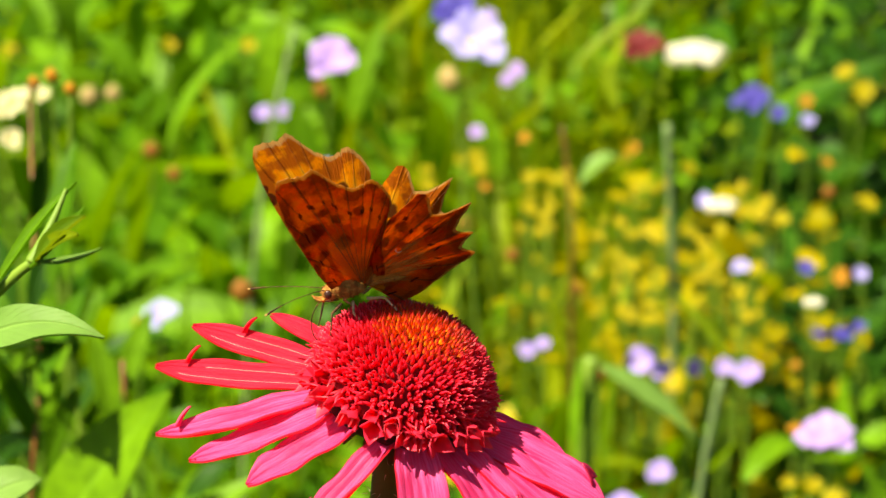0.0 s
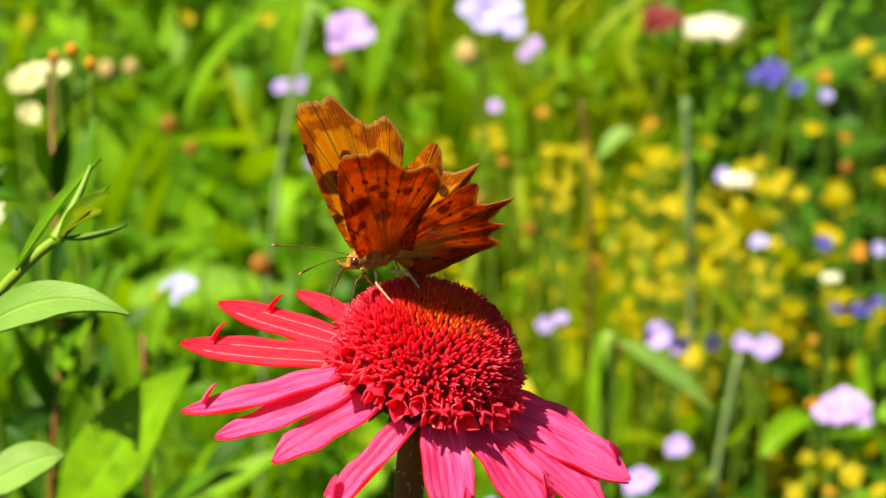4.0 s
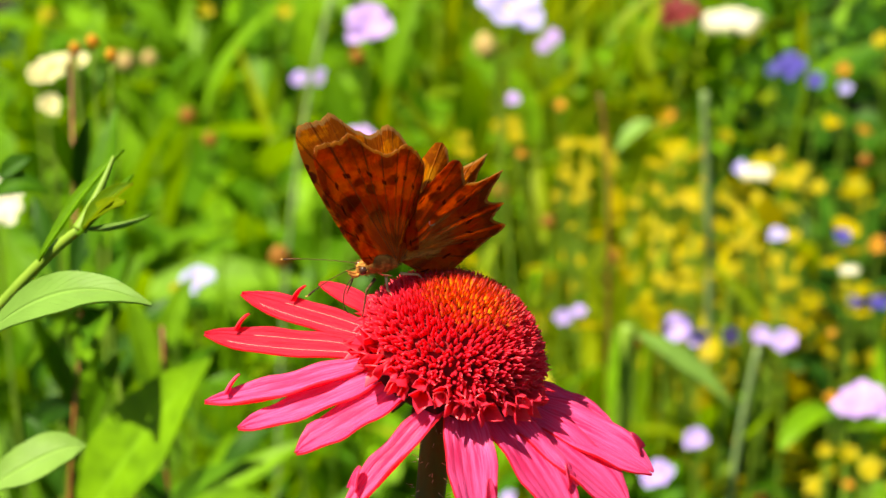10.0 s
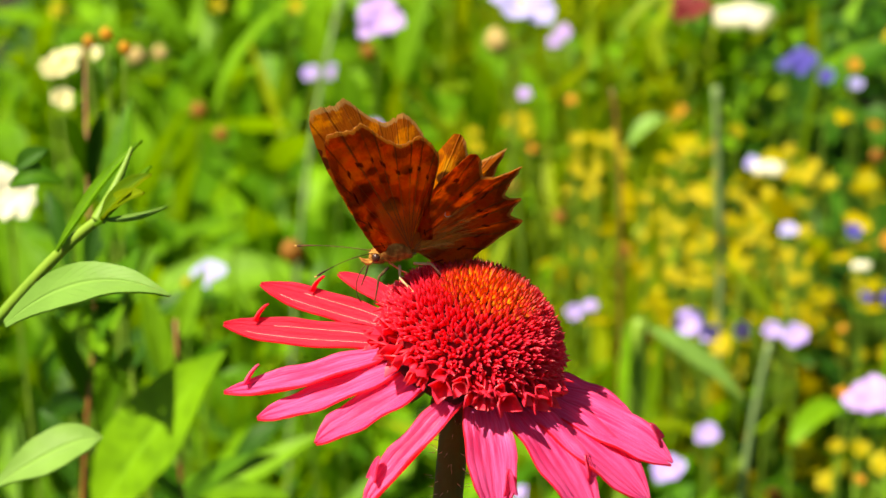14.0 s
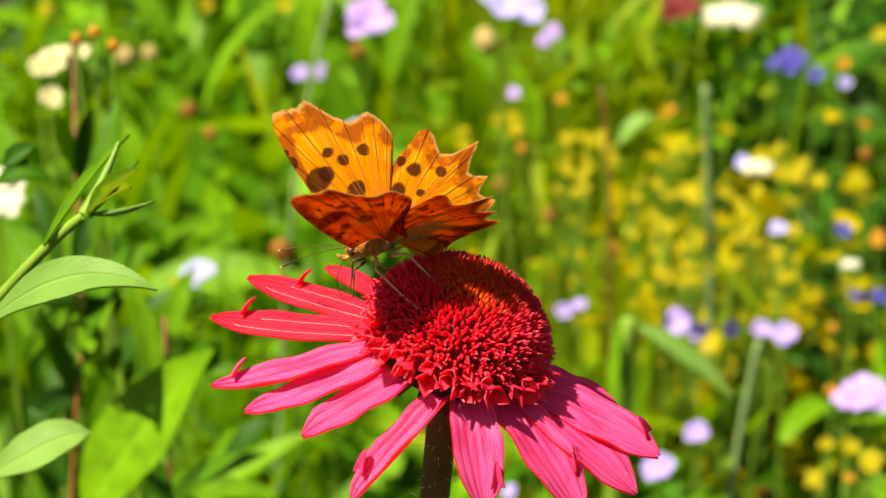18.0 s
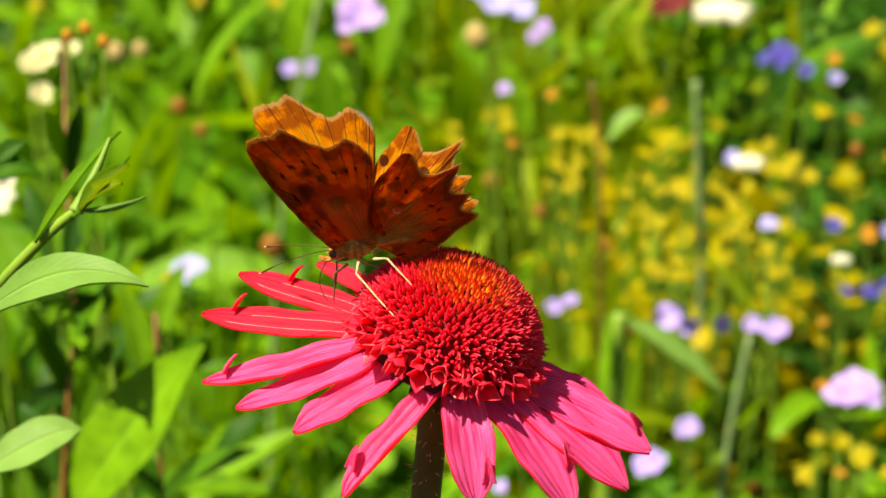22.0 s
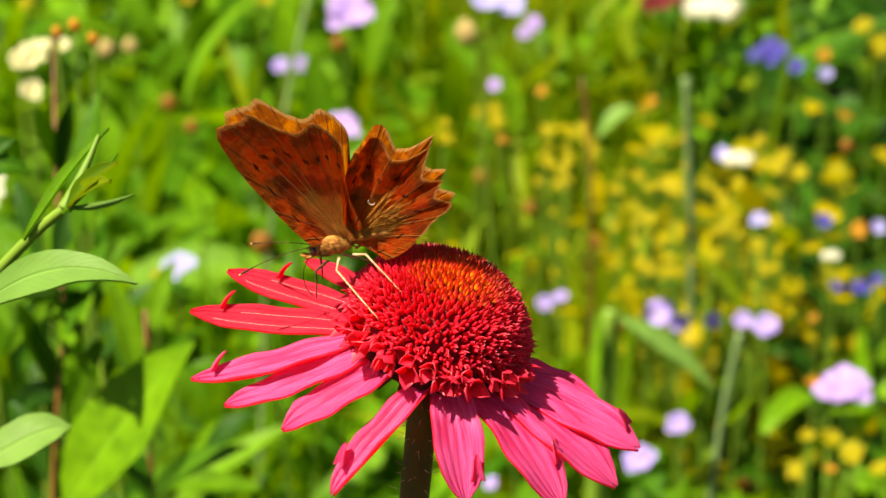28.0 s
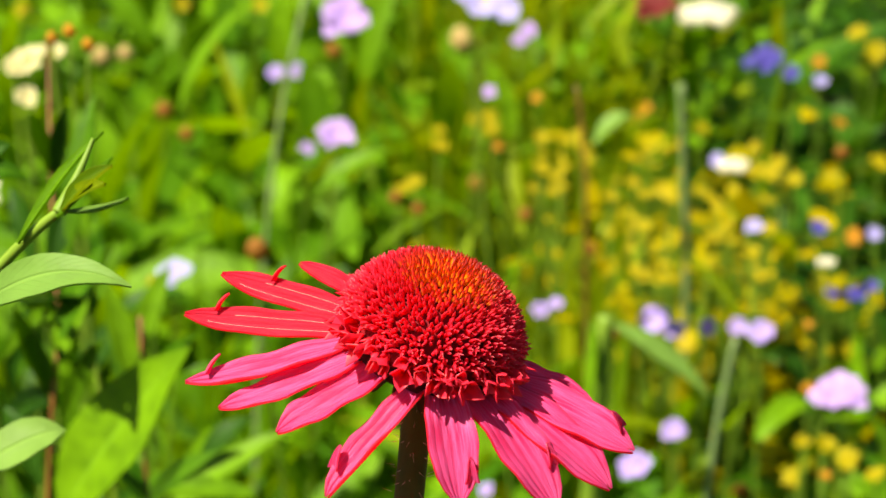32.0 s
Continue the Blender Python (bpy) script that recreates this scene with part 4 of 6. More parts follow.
def big_leaf(parent, root, tip, up, width, bend, material, label, cup=0.25, name="leaf", seed=1):
    """One curved lance leaf as a part; root and tip relative to the plant."""
    root, tip = Vector(root), Vector(tip)
    t = np.linspace(0, 1, 14)
    mid = Vector(bend)
    sp = bezier((root, root.lerp(tip, 0.33) + mid, root.lerp(tip, 0.67) + mid, tip), t)
    half = width * 0.5 * np.interp(t, (0, 0.06, 0.28, 0.5, 0.75, 0.92, 1), (0.18, 0.32, 0.88, 1.0, 0.62, 0.2, 0.03))
    v, q, uv = thickened(*blade(sp, half, up, cup, 0.08, seed, 6), 0.0004)
    return part_mesh(name, mesh_from(name, v, q, uv, material), parent, label)


def stalk(parent, points, r0, r1, material, label="", name="stem", sides=8):
    n = 24
    if len(points) == 2:
        a, b = Vector(points[0]), Vector(points[1])
        pts = bezier((a, a.lerp(b, 0.33) + Vector((0.004, 0.003, 0)), a.lerp(b, 0.67) - Vector((0.003, 0, 0)), b), np.linspace(0, 1, n))
    else:
        pts = bezier(points, np.linspace(0, 1, n))
    return tube_part(name, pts, np.linspace(r0, r1, n), material, parent, label, sides)


WILLOW = thing("willowherb", (-0.1500, 0.0850, 0.0000), "green willowherb with reddish stalk, pointed buds and lance leaves", "plant")
stalk(WILLOW, ((0.0000, 0.0000, 0.0000), (0.0000, 0.0000, 0.2500), (0.0705, -0.0207, 0.5130), (0.0705, -0.0207, 0.6830)), 0.0022, 0.0016, STALK_BROWN, "reddish brown stem", "stem")
stalk(WILLOW, ((0.0705, -0.0207, 0.6230), (0.0864, -0.0233, 0.6426), (0.0913, -0.0257, 0.6473), (0.0940, -0.0260, 0.6491)), 0.0010, 0.0008, STALK_GREEN, "olive and reddish side stalk", "stem")
stalk(WILLOW, ((0.0935, -0.0262, 0.6488), (0.0949, -0.0252, 0.6513), (0.0970, -0.0237, 0.6549), (0.0986, -0.0210, 0.6590)), 0.0012, 0.0003, STALK_GREEN, "", "side_shoot")
big_leaf(WILLOW, (0.0868, -0.0261, 0.6437), (0.1000, -0.0196, 0.6597), (-0.6000, -0.7000, 0.5000), 0.0020, (0.0000, 0.0000, 0.0020), LEAF_BRIGHT, "narrow folded young leaf", 0.50, "leaf", 2)
big_leaf(WILLOW, (0.0932, -0.0274, 0.6485), (0.1019, -0.0258, 0.6578), (-0.6000, -0.6000, 0.7000), 0.0020, (0.0010, 0.0000, 0.0010), LEAF_BRIGHT, "narrow folded young leaf", 0.50, "leaf", 3)
big_leaf(WILLOW, (0.0941, -0.0279, 0.6499), (0.1020, -0.0272, 0.6570), (-0.6000, -0.6000, 0.8000), 0.0030, (0.0000, 0.0000, 0.0010), LEAF_YELLOW, "yellow-green flower bud", 0.70, "leaf", 4)
big_leaf(WILLOW, (0.0943, -0.0269, 0.6497), (0.1011, -0.0301, 0.6550), (-0.8000, -0.4000, 0.8000), 0.0030, (0.0000, 0.0000, 0.0010), LEAF_YELLOW, "yellow-green flower bud", 0.70, "leaf", 5)
big_leaf(WILLOW, (0.0940, -0.0260, 0.6491), (0.1040, -0.0234, 0.6503), (0.1000, -0.6000, 1.0000), 0.0010, (0.0000, 0.0000, -0.0010), LEAF_PALE, "thin pale bract", 0.30, "leaf", 6)
big_leaf(WILLOW, (0.0806, -0.0404, 0.6376), (0.1065, -0.0479, 0.6456), (0.1500, -0.7500, 0.9000), 0.0068, (0.0000, 0.0000, 0.0060), LEAF_PALE, "broad pale green lance leaf", 0.15, "leaf", 7)
big_leaf(WILLOW, (0.0598, 0.1029, 0.6051), (0.0707, 0.1029, 0.6053), (0.2000, -0.7000, 0.8000), 0.0045, (0.0000, 0.0000, 0.0030), LEAF_BRIGHT, "green lance leaf", 0.30, "leaf", 8)
big_leaf(WILLOW, (0.0609, 0.1041, 0.6082), (0.0673, 0.1056, 0.6118), (0.2000, -0.7000, 0.8000), 0.0040, (0.0000, 0.0000, 0.0010), LEAF_SHADE, "dark green lance leaf", 0.30, "leaf", 9)
big_leaf(WILLOW, (0.0667, 0.0270, 0.5775), (0.0854, 0.0301, 0.5852), (0.1000, -0.6000, 1.0000), 0.0088, (0.0030, 0.0000, 0.0035), LEAF_PALE, "pale green lance leaf in part shade", 0.20, "leaf", 10)
WILLOWB = thing("willowherb", (-0.1150, 0.2800, 0.0000), "tall green willowherb with reddish stem and long upright leaves", "plant")
stalk(WILLOWB, ((0.0000, 0.0000, 0.0000), (0.0071, 0.0876, 0.3360), (0.0071, 0.0876, 0.4360), (0.0140, 0.1070, 0.4840)), 0.0009, 0.0007, STALK_BROWN, "reddish brown stem", "stem")
stalk(WILLOWB, ((0.0140, 0.1070, 0.4840), (0.0121, 0.1202, 0.5035), (0.0102, 0.1335, 0.5229), (0.0072, 0.1664, 0.5510)), 0.0007, 0.0005, STALK_BROWN, "reddish brown stem", "stem")
big_leaf(WILLOWB, (0.0216, 0.0739, 0.5221), (0.0280, 0.0940, 0.5586), (-0.5000, -0.8000, 0.6000), 0.0080, (0.0000, 0.0000, 0.0040), LEAF_BRIGHT, "long green lance leaf", 0.25, "leaf", 20)
big_leaf(WILLOWB, (0.0226, 0.1033, 0.5150), (0.0205, 0.1210, 0.5453), (-0.4400, -0.8000, 0.6000), 0.0060, (0.0000, 0.0000, 0.0040), LEAF_BRIGHT, "long green lance leaf", 0.25, "leaf", 21)
big_leaf(WILLOWB, (0.0052, 0.1277, 0.4953), (-0.0020, 0.1411, 0.5150), (-0.3800, -0.8000, 0.6000), 0.0060, (0.0000, 0.0000, 0.0040), LEAF_SHADE, "long green lance leaf", 0.25, "leaf", 22)
big_leaf(WILLOWB, (0.0077, 0.1482, 0.4660), (0.0087, 0.0774, 0.5176), (-0.3200, -0.8000, 0.6000), 0.0070, (0.0000, 0.0000, 0.0040), LEAF_BRIGHT, "long green lance leaf", 0.25, "leaf", 23)
big_leaf(WILLOWB, (0.0199, 0.0658, 0.5021), (0.0273, 0.1074, 0.5118), (-0.2600, -0.8000, 0.6000), 0.0080, (0.0000, 0.0000, 0.0040), LEAF_BRIGHT, "long green lance leaf", 0.25, "leaf", 24)
big_leaf(WILLOWB, (0.0163, 0.0910, 0.4845), (0.0186, 0.1318, 0.4919), (-0.2000, -0.8000, 0.6000), 0.0090, (0.0000, 0.0000, 0.0040), LEAF_BRIGHT, "long green lance leaf", 0.25, "leaf", 25)
big_leaf(WILLOWB, (0.0114, 0.1138, 0.4607), (0.0068, 0.0736, 0.5081), (-0.1400, -0.8000, 0.6000), 0.0080, (0.0000, 0.0000, 0.0040), LEAF_BRIGHT, "long green lance leaf", 0.25, "leaf", 26)
big_leaf(WILLOWB, (0.0093, 0.1386, 0.4422), (0.0273, 0.0978, 0.4880), (-0.0800, -0.8000, 0.6000), 0.0080, (0.0000, 0.0000, 0.0040), LEAF_BRIGHT, "long green lance leaf", 0.25, "leaf", 27)
big_leaf(WILLOWB, (0.0176, 0.0679, 0.5074), (-0.0040, 0.1230, 0.4702), (-0.0200, -0.8000, 0.6000), 0.0070, (0.0000, 0.0000, 0.0040), LEAF_BRIGHT, "long green lance leaf", 0.25, "leaf", 28)
big_leaf(WILLOWB, (0.0143, 0.1084, 0.5275), (0.0210, 0.0926, 0.5553), (0.0400, -0.8000, 0.6000), 0.0050, (0.0000, 0.0000, 0.0040), LEAF_SHADE, "long green lance leaf", 0.25, "leaf", 29)
big_leaf(WILLOWB, (0.0098, 0.1376, 0.5197), (0.0069, 0.1204, 0.5439), (0.1000, -0.8000, 0.6000), 0.0050, (0.0000, 0.0000, 0.0040), LEAF_BRIGHT, "long green lance leaf", 0.25, "leaf", 30)
big_leaf(WILLOWB, (0.0061, 0.1422, 0.4511), (-0.0033, 0.1160, 0.4529), (0.1600, -0.8000, 0.6000), 0.0080, (0.0000, 0.0000, 0.0040), LEAF_SHADE, "long green lance leaf", 0.25, "leaf", 31)
big_leaf(WILLOWB, (0.0170, 0.0722, 0.5181), (0.0225, 0.0839, 0.5337), (0.2200, -0.8000, 0.6000), 0.0060, (0.0000, 0.0000, 0.0040), LEAF_SHADE, "long green lance leaf", 0.25, "leaf", 32)
big_leaf(WILLOWB, (0.0106, 0.0787, 0.4539), (0.0002, 0.0911, 0.4713), (0.2800, -0.8000, 0.6000), 0.0080, (0.0000, 0.0000, 0.0040), LEAF_SHADE, "long green lance leaf", 0.25, "leaf", 33)
big_leaf(WILLOWB, (0.0207, 0.1231, 0.4838), (0.0287, 0.1358, 0.5020), (0.3400, -0.8000, 0.6000), 0.0060, (0.0000, 0.0000, 0.0040), LEAF_BRIGHT, "long green lance leaf", 0.25, "leaf", 34)
big_leaf(WILLOWB, (0.0013, 0.1506, 0.4719), (0.0043, 0.0747, 0.5108), (0.4000, -0.8000, 0.6000), 0.0070, (0.0000, 0.0000, 0.0040), LEAF_BRIGHT, "long green lance leaf", 0.25, "leaf", 35)
WILLOWC = thing("willowherb", (-0.0600, 0.2000, 0.0000), "low leafy willowherb with broad bright leaves", "plant")
stalk(WILLOWC, ((0.0000, 0.0000, 0.0000), (0.0000, 0.0000, 0.1000), (-0.0240, 0.2352, 0.3499), (-0.0240, 0.2352, 0.4699)), 0.0009, 0.0007, STALK_BROWN, "reddish brown stem", "stem")
big_leaf(WILLOWC, (-0.0413, 0.1595, 0.4427), (-0.0035, 0.1587, 0.4940), (0.1000, -0.5000, 1.0000), 0.0240, (0.0000, 0.0000, 0.0040), LEAF_BRIGHT, "broad bright green leaf added to cast a shade patch on the broad leaf", 0.20, "leaf", 40)
big_leaf(WILLOWC, (-0.0273, 0.2425, 0.4345), (-0.0076, 0.2334, 0.4655), (0.1000, -0.5000, 1.0000), 0.0090, (0.0000, 0.0000, 0.0040), LEAF_BRIGHT, "broad bright green leaf added to cast a shade patch on the broad leaf", 0.20, "leaf", 41)
big_leaf(WILLOWC, (-0.0310, 0.2729, 0.4297), (-0.0387, 0.2850, 0.4597), (0.1000, -0.5000, 1.0000), 0.0080, (0.0000, 0.0000, 0.0040), LEAF_BRIGHT, "broad bright green leaf added to cast a shade patch on the broad leaf", 0.20, "leaf", 42)
big_leaf(WILLOWC, (-0.0312, 0.2852, 0.4335), (-0.0208, 0.2962, 0.4606), (0.1000, -0.5000, 1.0000), 0.0080, (0.0000, 0.0000, 0.0040), LEAF_BRIGHT, "broad bright green leaf added to cast a shade patch on the broad leaf", 0.20, "leaf", 43)
big_leaf(WILLOWC, (-0.0353, 0.2589, 0.3950), (0.0034, 0.2478, 0.4210), (0.1000, -0.5000, 1.0000), 0.0100, (0.0000, 0.0000, 0.0040), LEAF_BRIGHT, "broad bright green leaf added to cast a shade patch on the broad leaf", 0.20, "leaf", 44)
big_leaf(WILLOWC, (-0.0368, 0.3063, 0.3790), (0.0080, 0.3053, 0.3765), (0.1000, -0.5000, 1.0000), 0.0090, (0.0000, 0.0000, 0.0040), LEAF_BRIGHT, "broad bright green leaf added to cast a shade patch on the broad leaf", 0.20, "leaf", 45)
big_leaf(WILLOWC, (-0.0524, 0.3002, 0.4172), (-0.0357, 0.3088, 0.4384), (0.1000, -0.5000, 1.0000), 0.0090, (0.0000, 0.0000, 0.0040), LEAF_SHADE, "broad bright green leaf added to cast a shade patch on the broad leaf", 0.20, "leaf", 46)
big_leaf(WILLOWC, (-0.0189, 0.3204, 0.4139), (0.0008, 0.3178, 0.4072), (0.1000, -0.5000, 1.0000), 0.0080, (0.0000, 0.0000, 0.0040), LEAF_BRIGHT, "broad bright green leaf added to cast a shade patch on the broad leaf", 0.20, "leaf", 47)
big_leaf(WILLOWC, (-0.0221, 0.2147, 0.4191), (-0.0350, 0.2219, 0.4370), (0.1000, -0.5000, 1.0000), 0.0080, (0.0000, 0.0000, 0.0040), LEAF_BRIGHT, "broad bright green leaf added to cast a shade patch on the broad leaf", 0.20, "leaf", 48)
big_leaf(WILLOWC, (-0.0286, 0.3491, 0.3515), (0.0128, 0.3590, 0.3759), (0.1000, -0.5000, 1.0000), 0.0090, (0.0000, 0.0000, 0.0040), LEAF_BRIGHT, "broad bright green leaf added to cast a shade patch on the broad leaf", 0.20, "leaf", 49)
big_leaf(WILLOWC, (-0.0153, 0.3097, 0.3873), (0.0026, 0.3151, 0.4006), (0.1000, -0.5000, 1.0000), 0.0070, (0.0000, 0.0000, 0.0040), LEAF_SHADE, "broad bright green leaf added to cast a shade patch on the broad leaf", 0.20, "leaf", 50)
big_leaf(WILLOWC, (-0.0422, 0.3272, 0.4305), (-0.0189, 0.3298, 0.4372), (0.1000, -0.5000, 1.0000), 0.0070, (0.0000, 0.0000, 0.0040), LEAF_SHADE, "broad bright green leaf added to cast a shade patch on the broad leaf", 0.20, "leaf", 51)
# added blocker up-sun of the broad leaf, there only to cast its shade patch
big_leaf(WILLOWC, (-0.0470, 0.1543, 0.5080), (-0.0290, 0.1573, 0.5090), (-0.5000, 0.4000, 0.8000), 0.0110, (0.0000, 0.0000, 0.0000), LEAF_SHADE, "green leaf added to cast a shade patch on the broad leaf", 0.10, "leaf", 60)

# ---- meadow flowers behind ----
BLOOM_MESH = {}


def petal_mesh(kind, length, width, cup, material):
    key = (kind, material.name)
    if key not in BLOOM_MESH:
        t = np.linspace(0, 1, 6)
        sp = np.stack((t, np.zeros(6), 0.12 * np.sin(t * 2.6)), 1) * length
        half = width * 0.5 * np.interp(t, (0, 0.2, 0.6, 0.9, 1), (0.25, 0.55, 1.0, 0.75, 0.2))
        v, q, uv = thickened(*blade(sp, half, (0, 0, 1), cup, 0.1, 3, 4), length * 0.02)
        BLOOM_MESH[key] = mesh_from("petal", v, q, uv, material)
    return BLOOM_MESH[key]


def ball_mesh(material, knobs):
    key = ("ball", material.name, knobs)
    if key not in BLOOM_MESH:
        bm = bmesh.new()
        bmesh.ops.create_icosphere(bm, subdivisions=2, radius=1.0)
        for v in bm.verts:
            v.co *= 1 + knobs * noise.noise(v.co * 2.7)
        me = bpy.data.meshes.new("centre")
        bm.to_mesh(me)
        bm.free()
        me.polygons.foreach_set("use_smooth", [True] * len(me.polygons))
        me.materials.append(material)
        BLOOM_MESH[key] = me
    return BLOOM_MESH[key]


EYE_POINT = Vector((0.0, -0.39, 0.82))


def bloom(kind, at, size, material, label, category="flower", heart=None, seed=0, stem=None):
    """A meadow flower on its own stalk: at is the middle of its head, size its width in metres."""
    rng = np.random.default_rng(int(abs(at[0]) * 9000 + abs(at[2]) * 7000 + seed))
    at = Vector(at)
    f = thing(kind, (at.x, at.y, 0), label, category, kind + "s")
    head = Vector((0, 0, at.z))
    foot = Vector((rng.normal(0, 0.02), rng.normal(0, 0.02), 0))
    stalk(f, (foot, foot.lerp(head, 0.4) + Vector((rng.normal(0, 0.012), 0.01, 0)), head - Vector((0, 0, 0.05)), head), 0.0008, 0.0006, stem or STALK_GREEN)
    face = (EYE_POINT - at).normalized() * 0.7 + Vector((rng.normal(0, 0.25), rng.normal(0, 0.2), 0.75))
    turn = Matrix.Translation(head) @ face.to_track_quat("Z", "X").to_matrix().to_4x4() @ Matrix.Rotation(rng.uniform(0, 6.28), 4, "Z")
    if kind in ("umbel", "seed_head", "bud"):
        count = {"umbel": 13, "seed_head": 1, "bud": 1}[kind]
        for i in range(count):
            a, r = i * 2.4, (math.sqrt(i / count) if count > 1 else 0) * size * 0.42
            sc = size * (0.17 if count > 1 else 0.5) * rng.uniform(0.85, 1.15)
            m = Matrix.Translation(head + Vector((r * math.cos(a), r * math.sin(a), -0.15 * r))) @ Matrix.Diagonal((sc, sc, sc * (0.7 if count > 1 else 1.1), 1))
            part_mesh("floret" if count > 1 else "head", ball_mesh(material, 0.5), f, "", m)
        return f
    count = {"five_petal_flower": 5, "daisy": 11, "scabious": 9, "ragged_flower": 7}[kind]
    wide = {"five_petal_flower": 1.05, "daisy": 0.42, "scabious": 0.75, "ragged_flower": 0.7}[kind]
    me = petal_mesh(kind, 1.0, wide, 0.3, material)
    for i in range(count):
        a = 2 * math.pi * i / count + rng.normal(0, 0.08)
        sc = size * 0.5 * rng.uniform(0.85, 1.1)
        m = turn @ Matrix.Rotation(a, 4, "Z") @ Matrix.Rotation(radians(rng.normal(-12, 9)), 4, "Y") @ Matrix.Translation((size * 0.05, 0, 0)) @ Matrix.Diagonal((sc, sc, sc, 1))
        part_mesh("petal", me, f, "", m)
    sc = size * 0.11
    part_mesh("centre", ball_mesh(heart or material, 0.3), f, "", turn @ Matrix.Diagonal((sc, sc, sc * 0.7, 1)))
    return f


bloom("scabious", (-0.0474, 1.1348, 0.3327), 0.0244, PINKISH, "mauve scabious head on a thin stalk", "flower")
bloom("scabious", (-0.0467, 0.9717, 0.3294), 0.0172, PINKISH, "mauve scabious head on a thin stalk", "flower")
bloom("scabious", (0.1761, 0.8677, 0.2444), 0.0236, PINKISH, "mauve scabious head on a thin stalk", "flower")
bloom("scabious", (-0.0702, 1.1864, 0.2444), 0.0078, PINKISH, "small mauve scabious head", "flower")
bloom("scabious", (0.1249, 0.9477, 0.2444), 0.0084, PINKISH, "small mauve scabious head", "flower")
bloom("five_petal_flower", (-0.0804, 1.3124, 0.2444), 0.0135, LILAC, "pale lilac meadow flower on a thin green stalk", "flower", CREAM)
bloom("five_petal_flower", (-0.0929, 1.3124, 0.2444), 0.0103, LILAC, "pale lilac meadow flower on a thin green stalk", "flower", CREAM)
bloom("five_petal_flower", (0.1007, 0.9543, 0.2444), 0.0152, LILAC, "pale lilac meadow flower on a thin green stalk", "flower", CREAM)
bloom("five_petal_flower", (0.1098, 0.9444, 0.2444), 0.0094, LILAC, "pale lilac meadow flower on a thin green stalk", "flower", CREAM)
bloom("five_petal_flower", (0.1388, 0.9477, 0.2444), 0.0094, LILAC, "pale lilac meadow flower on a thin green stalk", "flower", CREAM)
bloom("five_petal_flower", (0.1492, 0.9411, 0.2444), 0.0125, LILAC, "pale lilac meadow flower on a thin green stalk", "flower", CREAM)
bloom("five_petal_flower", (0.1011, 0.8347, 0.2444), 0.0107, LILAC, "pale lilac meadow flower on a thin green stalk", "flower", CREAM)
bloom("five_petal_flower", (0.0832, 0.7988, 0.2444), 0.0133, LILAC, "pale lilac meadow flower on a thin green stalk", "flower", CREAM)
bloom("five_petal_flower", (0.0711, 0.8695, 0.2444), 0.0060, LILAC, "pale lilac meadow flower on a thin green stalk", "flower", CREAM)
bloom("five_petal_flower", (0.0559, 0.9745, 0.2444), 0.0080, LILAC, "pale lilac meadow flower on a thin green stalk", "flower", CREAM)
bloom("five_petal_flower", (0.0477, 0.9663, 0.2444), 0.0085, LILAC, "pale lilac meadow flower on a thin green stalk", "flower", CREAM)
bloom("five_petal_flower", (0.0202, 0.7786, 0.2444), 0.0065, LILAC, "pale lilac meadow flower on a thin green stalk", "flower", CREAM)
bloom("five_petal_flower", (0.0380, 1.4923, 0.2444), 0.0141, LILAC, "pale lilac meadow flower on a thin green stalk", "flower", CREAM)
bloom("five_petal_flower", (0.0209, 0.8992, 0.4170), 0.0303, BLUE, "pale blue cranesbill flower with a creamy centre", "flower", CREAM)
bloom("five_petal_flower", (0.0137, 0.9133, 0.4253), 0.0219, VIOLET, "violet-blue cranesbill flower on a stalk", "flower")
bloom("five_petal_flower", (-0.1207, 0.9476, 0.2699), 0.0161, BLUE, "pale blue flower among willowherb leaves", "flower", CREAM)
bloom("five_petal_flower", (0.1902, 1.3346, 0.2444), 0.0183, VIOLET, "deep violet-blue meadow flower", "flower")
bloom("five_petal_flower", (0.1801, 1.3305, 0.2444), 0.0104, VIOLET, "deep violet-blue meadow flower", "flower")
bloom("five_petal_flower", (0.2010, 1.3124, 0.2444), 0.0103, VIOLET, "deep violet-blue meadow flower", "flower")
bloom("five_petal_flower", (0.1982, 0.9847, 0.2444), 0.0096, VIOLET, "deep violet-blue meadow flower", "flower")
bloom("five_petal_flower", (0.1866, 0.9882, 0.2444), 0.0064, VIOLET, "deep violet-blue meadow flower", "flower")
bloom("five_petal_flower", (0.2076, 0.9951, 0.2444), 0.0070, VIOLET, "deep violet-blue meadow flower", "flower")
bloom("five_petal_flower", (0.1905, 1.0719, 0.2444), 0.0085, VIOLET, "deep violet-blue meadow flower", "flower")
bloom("five_petal_flower", (0.1580, 1.0719, 0.2444), 0.0090, BLUE, "small grey-blue meadow flower", "flower")
bloom("five_petal_flower", (0.2163, 1.0643, 0.2444), 0.0073, BLUE, "small grey-blue meadow flower", "flower")
bloom("five_petal_flower", (0.2161, 1.2975, 0.2444), 0.0083, BLUE, "small grey-blue meadow flower", "flower")
bloom("five_petal_flower", (0.1475, 1.1691, 0.2444), 0.0078, BLUE, "small grey-blue meadow flower", "flower")
bloom("umbel", (0.1640, 1.4287, 0.2444), 0.0376, WHITE, "white flat-topped flower head on a green stalk", "flower")
bloom("umbel", (0.1561, 1.1648, 0.2444), 0.0173, WHITE, "small white flower head", "flower")
bloom("umbel", (0.1896, 1.0294, 0.2444), 0.0105, WHITE, "small white flower head", "flower")
bloom("scabious", (-0.1470, 0.5413, 0.4665), 0.0185, WHITE, "bright white flower head", "flower")
